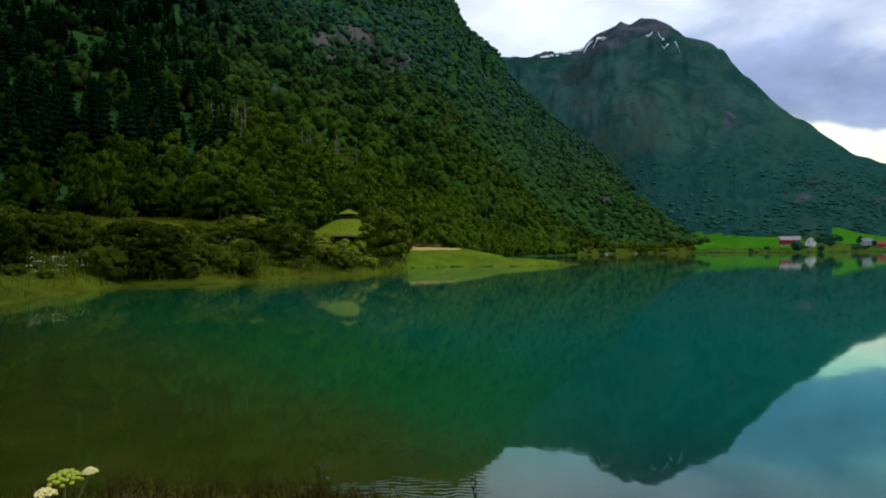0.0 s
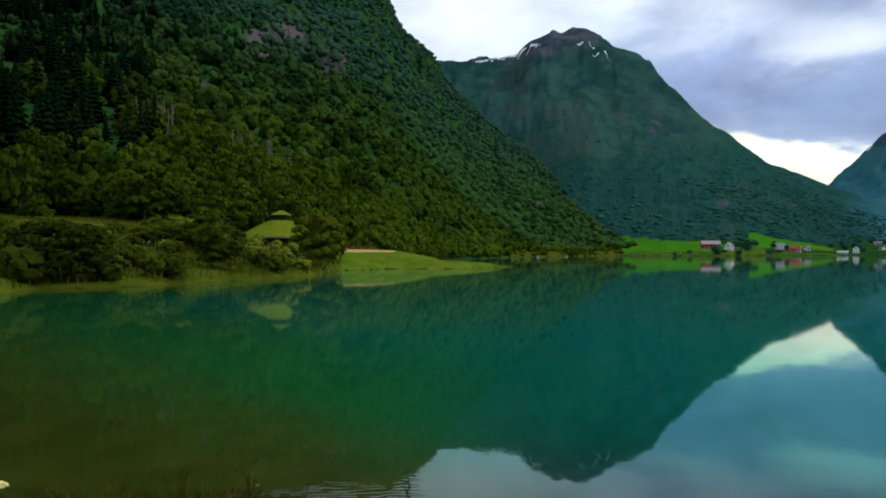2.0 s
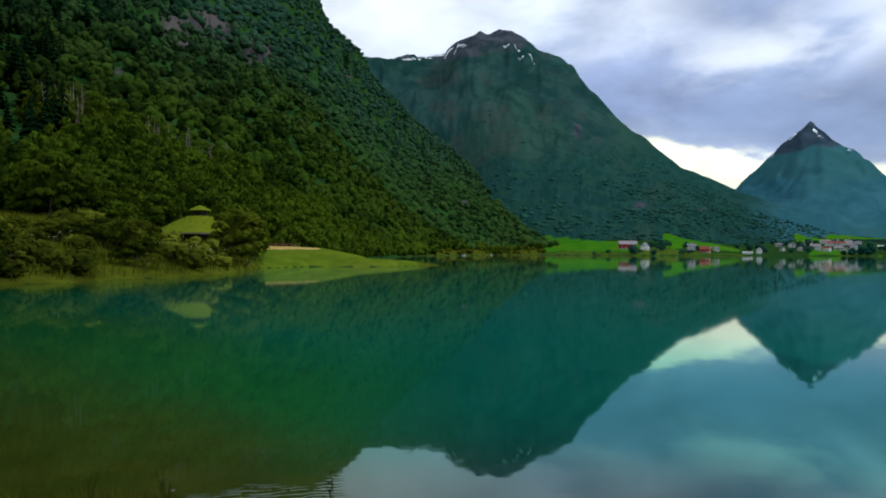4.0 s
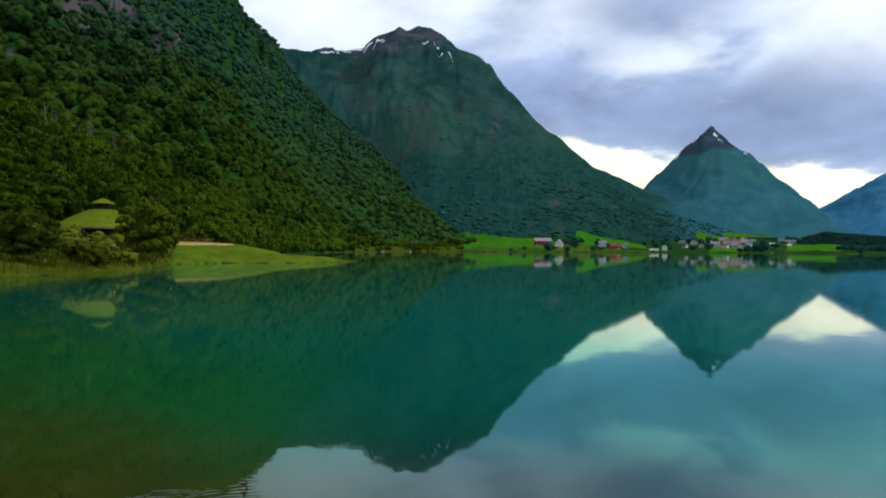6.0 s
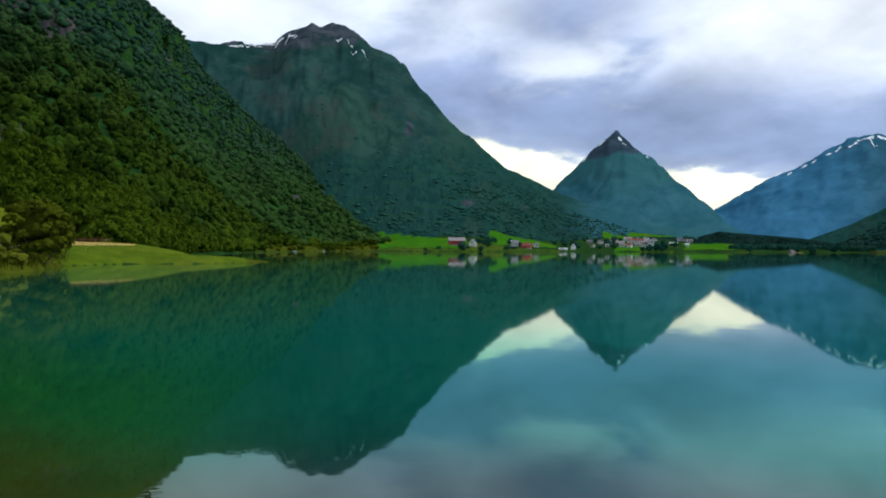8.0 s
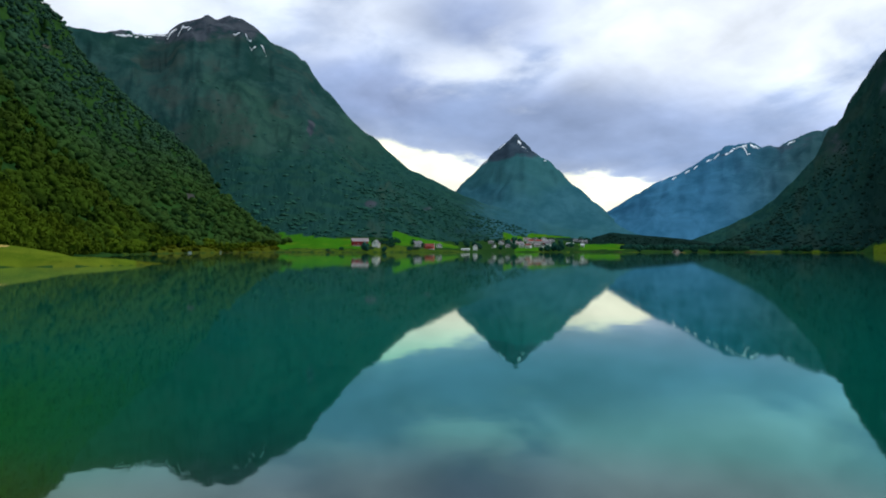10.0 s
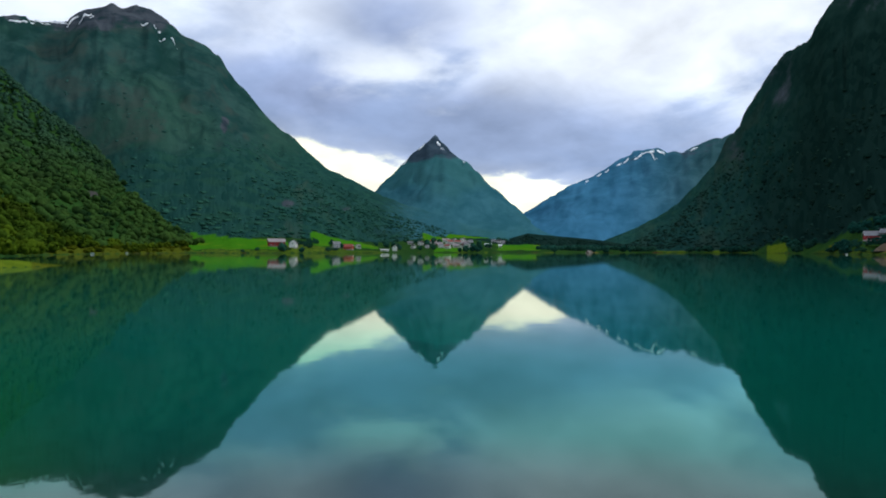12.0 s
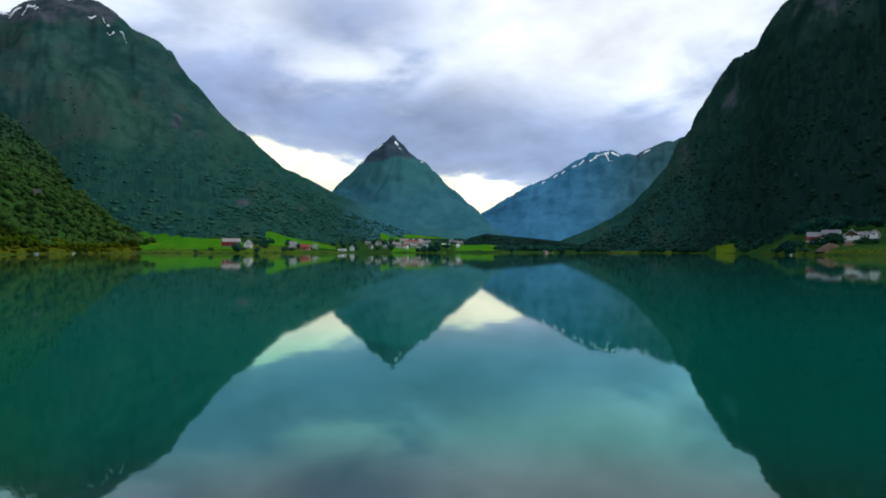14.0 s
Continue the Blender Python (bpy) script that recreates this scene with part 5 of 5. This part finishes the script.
# farms across the lake
house("barn", 27.75, 655, 15.5, 9, 4.4, 7.4, M_RED, M_PINKROOF, 8, "long red timber barn with a faded tin roof", "barn", 4, False)
house("farmhouse", 29.15, 652, 6.6, 6.2, 3.6, 6.6, M_WHITE, M_SLATE, 70, "white timber farmhouse with a grey slate roof", "house", 2, True, 2)
house("farmhouse", 32.75, 712, 8, 6.5, 3.6, 6.2, M_WHITE, M_SLATE, 25, "small white farmhouse among trees below the field", "house", 3)
house("barn", 33.75, 716, 10.5, 6.5, 3.0, 5.6, M_ORANGE, M_REDROOF, -12, "orange-red barn with a tiled roof", "barn", 3, False)
house("boathouse", 36.9, 788, 9, 4.5, 1.5, 2.5, M_WHITE, M_WHITE, 0, "long low white boathouse on the shore", "boathouse", 5, False)
house("farmhouse", 37.75, 812, 4.2, 5, 4.6, 6.6, M_WHITE, M_DARKROOF, 80, "tall narrow white house by the shore", "house", 2, True, 2)
VILLAGE = [(39.1, 960, 9, 6, M_GREYWALL, M_SLATE, 10), (40.0, 930, 8, 7, M_WHITE, M_DARKROOF, 40), (41.1, 1010, 11, 8, M_WHITE, M_REDROOF, -20), (41.6, 950, 13, 8, M_BROWNWALL, M_PINKROOF, 6), (42.2, 1090, 14, 8, M_WHITE, M_PINKROOF, 0),
           (42.5, 1000, 12, 8, M_WHITE, M_REDROOF, 30), (42.9, 1120, 10, 8, M_GREYWALL, M_DARKROOF, -35), (43.2, 1040, 13, 8, M_WHITE, M_REDROOF, 12), (43.7, 1110, 12, 8, M_WHITE, M_DARKROOF, 60), (43.9, 985, 14, 8, M_RED, M_PINKROOF, -8),
           (44.3, 1050, 9, 7, M_WHITE, M_SLATE, 25), (45.85, 985, 13, 7, M_WHITE, M_WHITE, 0), (46.3, 1240, 9, 7, M_WHITE, M_SLATE, 10), (46.75, 1250, 10, 7, M_WHITE, M_DARKROOF, -15), (47.15, 1245, 8, 7, M_GREYWALL, M_SLATE, 30), (34.6, 760, 6, 5, M_WHITE, M_SLATE, 40),
           (41.75, 905, 8, 7, M_WHITE, M_SLATE, 15), (42.35, 890, 9, 7, M_WHITE, M_REDROOF, -30), (43.05, 912, 10, 7, M_GREYWALL, M_PINKROOF, 8), (43.55, 896, 8, 6, M_WHITE, M_DARKROOF, 50), (44.05, 925, 9, 7, M_WHITE, M_SLATE, -12),
           (40.55, 885, 6, 5, M_WHITE, M_SLATE, 22), (39.35, 872, 6, 5, M_WHITE, M_DARKROOF, -40), (46.9, 1010, 6, 5, M_WHITE, M_WHITE, 0)]
for k, (a, r, w, d, wall, roof, f) in enumerate(VILLAGE):
    h = 3.2 + 1.2 * ((k * 7) % 3) / 2
    tone = {M_WHITE: "white", M_GREYWALL: "grey", M_BROWNWALL: "brown", M_RED: "red"}[wall]
    tile = {M_REDROOF: "red tiles", M_SLATE: "grey slate", M_DARKROOF: "dark tiles", M_PINKROOF: "faded tin", M_WHITE: "white sheet"}[roof]
    w, d, h = w * 0.78, d * 0.8, h * 0.85
    house("village_house", a, r, w, d, h, h + d * 0.36, wall, roof, f, "%s village house roofed in %s" % (tone, tile), "house", 3, True, 1, True, "houses of the village")
house("boathouse", 54.45, 852, 7, 5, 2.6, 5.2, M_PINEWOOD, M_FASCIA, 60, "small wooden boathouse on a sandy point", "boathouse", 2, False, up=0.2)
# the farm on the dark side
house("barn", 75.02, 562, 10, 7.5, 3.6, 6.6, M_RED, M_SLATE, 12, "red barn with a big grey roof above the shore", "barn", 3, False)
house("barn", 76.1, 562, 11, 7, 3.2, 6.0, M_BROWNWALL, M_SLATE, -6, "brown shed with a pale slate roof behind trees", "shed", 3, False)
house("farmhouse", 77.45, 536, 9, 10, 3.4, 7.2, M_WHITE, M_DARKROOF, 84, "white farmhouse with a brown gable and dark roof", "house", 2, True, 1, gable=M_BROWNWALL)
house("farmhouse", 78.2, 542, 6.5, 6, 2.6, 4.6, M_WHITE, M_SLATE, 5, "low white farm wing with a slate roof", "house", 3)
house("farmhouse", 78.85, 534, 4.6, 5, 3.4, 5.6, M_WHITE, M_DARKROOF, 70, "white gabled cottage above the lake", "house", 2)


def earth_mound(az, r, length, wide, tall):
    """A heap of bare earth with slumped, rutted sides."""
    bm = bmesh.new()
    n, m = 26, 12
    rows = [[bm.verts.new((length * (i / n - 0.5), wide * (j / m - 0.5),
                           tall * max(0.0, 1 - (2 * i / n - 1) ** 2) ** 0.8 * max(0.0, 1 - (2 * j / m - 1) ** 2) * (1 + 0.7 * float(fbm(np.array(i * 0.3), np.array(j * 0.3), 3, 12))) - 2.6))
             for j in range(m + 1)] for i in range(n + 1)]
    for a, b in zip(rows, rows[1:]):
        for j in range(m):
            bm.faces.new((a[j], b[j], b[j + 1], a[j + 1]))
    ob = part("earth_mound", bm, M_EARTH, None, "", True)
    ob.matrix_world = Matrix.Translation(spot(az, r)) @ pose(0, 0, 0, 0, 0, -az)
    return tagged(ob, "heap of pale bare earth on the grassy shore", "mound")


earth_mound(76.2, 514, 20, 14, 5.4)
earth_mound(77.3, 516, 12, 12, 4.4)
boat(73.45, 498, 80, "white rowing boat moored off the farm")
boat(13.95, 448, 70, "white rowing boat drawn up below the wood")
boat(16.3, 520, 95, "white rowing boat by the grassy shore")
house("shed", 19.9, 690, 4.0, 3.0, 2.0, 3.0, M_WHITE, M_SLATE, 20, "tiny white shed at the edge of the wood", "shed", 1, False, door=False)

# snow lying in the hollows of the tops: bearing, elevation, width, height in degrees
SNOW = [(17.5, 17.25, 0.34, 0.05), (18.5, 16.9, 0.32, 0.035), (19.7, 16.35, 0.34, 0.03), (18.8, 16.2, 0.32, 0.03),
        (40.05, 8.8, 0.34, 0.20), (41.55, 9.2, 0.20, 0.20), (41.85, 8.95, 0.15, 0.14), (42.2, 8.65, 0.28, 0.13), (38.65, 7.55, 0.26, 0.17), (43.75, 7.65, 0.16, 0.10),
        (59.3, 8.2, 0.75, 0.10), (60.2, 8.1, 0.5, 0.07), (58.5, 7.85, 0.42, 0.08), (59.6, 7.85, 0.4, 0.08), (57.5, 7.5, 0.3, 0.07), (56.9, 7.2, 0.25, 0.06), (55.9, 6.7, 0.2, 0.06), (55.3, 6.4, 0.28, 0.06), (54.3, 5.9, 0.22, 0.05), (62.7, 8.2, 0.45, 0.06)]
for k in range(15):
    a = 8.8 + 0.36 * k + random.uniform(-0.1, 0.1)
    SNOW.append((a, float(MASSIFS["great"][0](a)) - random.uniform(0.20, 0.50), random.uniform(0.12, 0.38), random.uniform(0.04, 0.08)))


def snow_patch(az, el, wa, we, seed):
    n, rows = 15, 9
    r0, r1 = slope_spot(az, el - we, 1500), slope_spot(az, el + we, 1500)
    r1 = max(r1, r0 + 7)
    bm = bmesh.new()
    verts = {}
    for i in range(n + 1):
        for j in range(rows + 1):
            u, v = 2 * i / n - 1, 2 * j / rows - 1
            d = math.hypot(u, v) + 0.9 * float(fbm(np.array(u * 1.7 + seed * 5.1), np.array(v * 1.7), 3, 60))
            if d < 0.95:
                a, r = az + u * wa * 0.75 + 0.2 * wa * v, (r0 + r1) / 2 + v * min(r1 - r0, 10 * (r0 / 2900) ** 3.5) * 0.5
                x, y = flat_place(a, r)
                verts[i, j] = bm.verts.new((float(x), float(y), float(land(a, r)[0]) + 4.0))
    for i in range(n):
        for j in range(rows):
            q = [verts.get(k) for k in ((i, j), (i + 1, j), (i + 1, j + 1), (i, j + 1))]
            if all(q):
                bm.faces.new(q)
    if bm.faces:
        bmesh.ops.recalc_face_normals(bm, faces=bm.faces[:])
        ext = bmesh.ops.extrude_face_region(bm, geom=bm.faces[:])
        for v in ext["geom"]:
            if isinstance(v, bmesh.types.BMVert):
                v.co.z -= 12.0
        ob = part("snow_patch", bm, M_SNOW, None, "", False)
        tagged(ob, "old white snow patch in a hollow of the fell", "snow", "snow patches on the tops")
    else:
        bm.free()


for k, s in enumerate(SNOW):
    snow_patch(*s, k)

# meadow grass and herbs on the shore
az, r = scatter(-38, -3, 46, 124, 0.42)
ok = (land(az, r)[0] > 0.15) & (land(az, r)[1] < 0)
az, r = az[ok], r[ok]
blades("meadow_grass", az, r, RNG.uniform(0.35, 1.0, len(az)) * np.where(r < 95, 1.0, 0.7), M_GRASS, "tall uncut meadow grass on the shore", 0.035)
az, r = scatter(-40, -25, 34, 62, 0.34)
ok = land(az, r)[0] > 0.08
az, r = az[ok], r[ok]
blades("shore_grass", az, r, RNG.uniform(0.10, 0.40, len(az)), M_GRASS, "grass on the low shore shelf", 0.025)
az, r = scatter(-5, 12, 85, 125, 0.6)
ok = spit_height(*flat_place(az, r)) > 0.1
az, r = az[ok], r[ok]
blades("spit_grass", az, r, RNG.uniform(0.05, 0.16, len(az)), M_SPITGRASS, "short grass on the low spit", 0.06)

# bushes where the wood meets the meadow
az, r = scatter(-41, -1, 117, 131, 2.6)
ok = (fbm(az * 0.8, r / 9, 3, 69) > -0.02) & (spit_height(*flat_place(az, r)) < 0.5)
az, r = az[ok], r[ok]
s = RNG.uniform(1.2, 3.8, len(az))
planted("edge_bushes", NEAR_CROWNS, az, r, s * 1.35, s, M_LEAF, "dark bushes where the wood meets the meadow", 0.18, category="bushes")

# low scrub on the rough shore below the wood
az, r = scatter(10.5, 21, 380, 720, 3.6)
over = r - shore(az)
ok = (over > 2) & (over < 44) & (fbm(az * 1.6, r / 14, 3, 67) > 0.0) & (land(az, r)[0] > 0.2) & (field_mask(az, elevation(az, r)[0]) < 0.1)
az, r = az[ok], r[ok]
s = RNG.uniform(0.9, 3.4, len(az)) * (0.6 + 0.5 * RNG.random(len(az)))
planted("shore_scrub", MID_CROWNS, az, r, s * 1.5, s, M_BUSH, "low scrub on the rough grassy shore", 0.15, True, "scrub")

# thickets of tall herbs between the shrubs
az, r = scatter(-37, -6, 50, 96, 2.1)
z = land(az, r)[0]
ok = (z > 0.3) & (fbm(az * 0.55, r / 9, 3, 66) > -0.06) & ~((az > -13) & (r > 97))
az, r = az[ok], r[ok]
s = RNG.uniform(0.9, 2.3, len(az))
planted("herb_thicket", MID_CROWNS, az, r, s * 1.3, s * RNG.uniform(0.7, 1.2, len(az)), M_HERB, "thickets of tall meadow herbs on the shore", 0.12, category="herbs")

az, r = scatter(-38, -26, 44, 62, 1.1)
ok = (land(az, r)[0] > 0.35) & (fbm(az * 0.6, r / 6, 3, 68) > -0.1)
az, r = az[ok], r[ok]
s = RNG.uniform(0.4, 1.1, len(az))
planted("shelf_herbs", MID_CROWNS, az, r, s * 1.4, s * 0.8, M_HERB, "rank green herbs on the shore shelf", 0.15, category="herbs")

# white flowering herbs: clusters of bearing, distance, how many
for c, (a0, r0, n, spread, tall) in enumerate(((-29.6, 50, 16, 2.4, 0.95), (-31.5, 46, 10, 2.0, 0.8), (-27.8, 52, 6, 1.5, 0.75), (-6.9, 77, 16, 2.3, 1.5), (-5.4, 79, 6, 1.6, 1.1), (-10.6, 78, 12, 2.6, 1.2), (-18.4, 71, 10, 2.2, 1.3), (-24.0, 78, 6, 1.6, 1.5), (-2.0, 101, 12, 4.0, 0.7), (-12.5, 72, 6, 1.5, 1.1))):
    rng = random.Random(300 + c)
    for k in range(n):
        p = spot(a0, r0)
        x, y = p.x + rng.gauss(0, spread * 0.6), p.y + rng.gauss(0, spread)
        a, r = math.degrees(math.atan2(x, y)), math.hypot(x, y)
        h = tall * rng.uniform(0.75, 1.2)
        heads = [(rng.uniform(-0.35, 0.35), rng.uniform(-0.35, 0.35), rng.uniform(-0.3, 0.1), rng.uniform(0.025, 0.06), M_UMBEL) for _ in range(3)]
        umbel_plant("hogweed", spot(a, r), h, heads, 1000 + 50 * c + k, "white-flowering hogweed in the shore meadow", rich=False, group="hogweed in the meadow")

# ---- the near bank ----
def bank_spot(az, r):
    return spot(az, r)


umbel_plant("angelica", bank_spot(-29.8, 3.3), 0.66, [(0.012, 0.0, -0.01, 0.066, M_GREENUMBEL), (-0.012, -0.10, -0.05, 0.041, M_PETAL), (0.095, 0.045, -0.012, 0.031, M_PETAL)], 7,
            "angelica with green and cream flower heads on the bank")
az, r = scatter(-44, 2, 3.4, 7.1, 0.034)
ok = (land(az, r)[0] > -0.05) & (fbm(az * 0.5, r * 2, 3, 77) > -0.12)
az, r = az[ok], r[ok]
tuft = np.clip(fbm(az * 0.35, r * 1.3, 3, 78) + 0.25, 0, 1)
blades("withered_grass", az, r, RNG.uniform(0.03, 0.13, len(az)) + 0.30 * tuft * RNG.random(len(az)) ** 2, M_REED, "withered brown grass and herbs on the bank's edge", 0.0035, 0.7)
az, r = scatter(-44, 4, 3.2, 6.0, 0.14)
ok = land(az, r)[0] > 0.0
az, r = az[ok], r[ok]
blades("bank_grass", az, r, RNG.uniform(0.05, 0.14, len(az)), M_GRASS, "short green grass on the bank", 0.006, 0.6)
for k in range(7):
    a, rr = random.uniform(-17, -4), random.uniform(6.0, 7.0)
    p = spot(a, rr)
    stone(p, random.uniform(0.06, 0.13), 500 + k)
for k, (a, rr) in enumerate(((-10.5, 6.1), (2.9, 5.6), (-16, 6.1))):
    rng = random.Random(800 + k)
    ob = new("sedge")
    ob.location = spot(a, rr)
    tagged(ob, "slender brown sedge with seed heads growing at the water's edge", "sedge", "sedges by the bank")
    for i in range(4):
        bm = bmesh.new()
        d = Vector((rng.uniform(-0.09, 0.09), rng.uniform(-0.09, 0.09), rng.uniform(0.25, 0.5)))
        tube_into(bm, (0, 0, -0.05), d * 0.6, 0.0028, 0.002, 5)
        tube_into(bm, d * 0.6, d * 1.0 + Vector((d.x * 0.5, d.y * 0.5, -0.02)), 0.002, 0.001, 5)
        for j in range(5):
            q = d * rng.uniform(0.4, 0.95)
            bmesh.ops.create_icosphere(bm, subdivisions=1, radius=0.006, matrix=Matrix.Translation(q) @ Matrix.Diagonal((1, 1, 2.2, 1)))
        part("stem", bm, M_REED, ob)
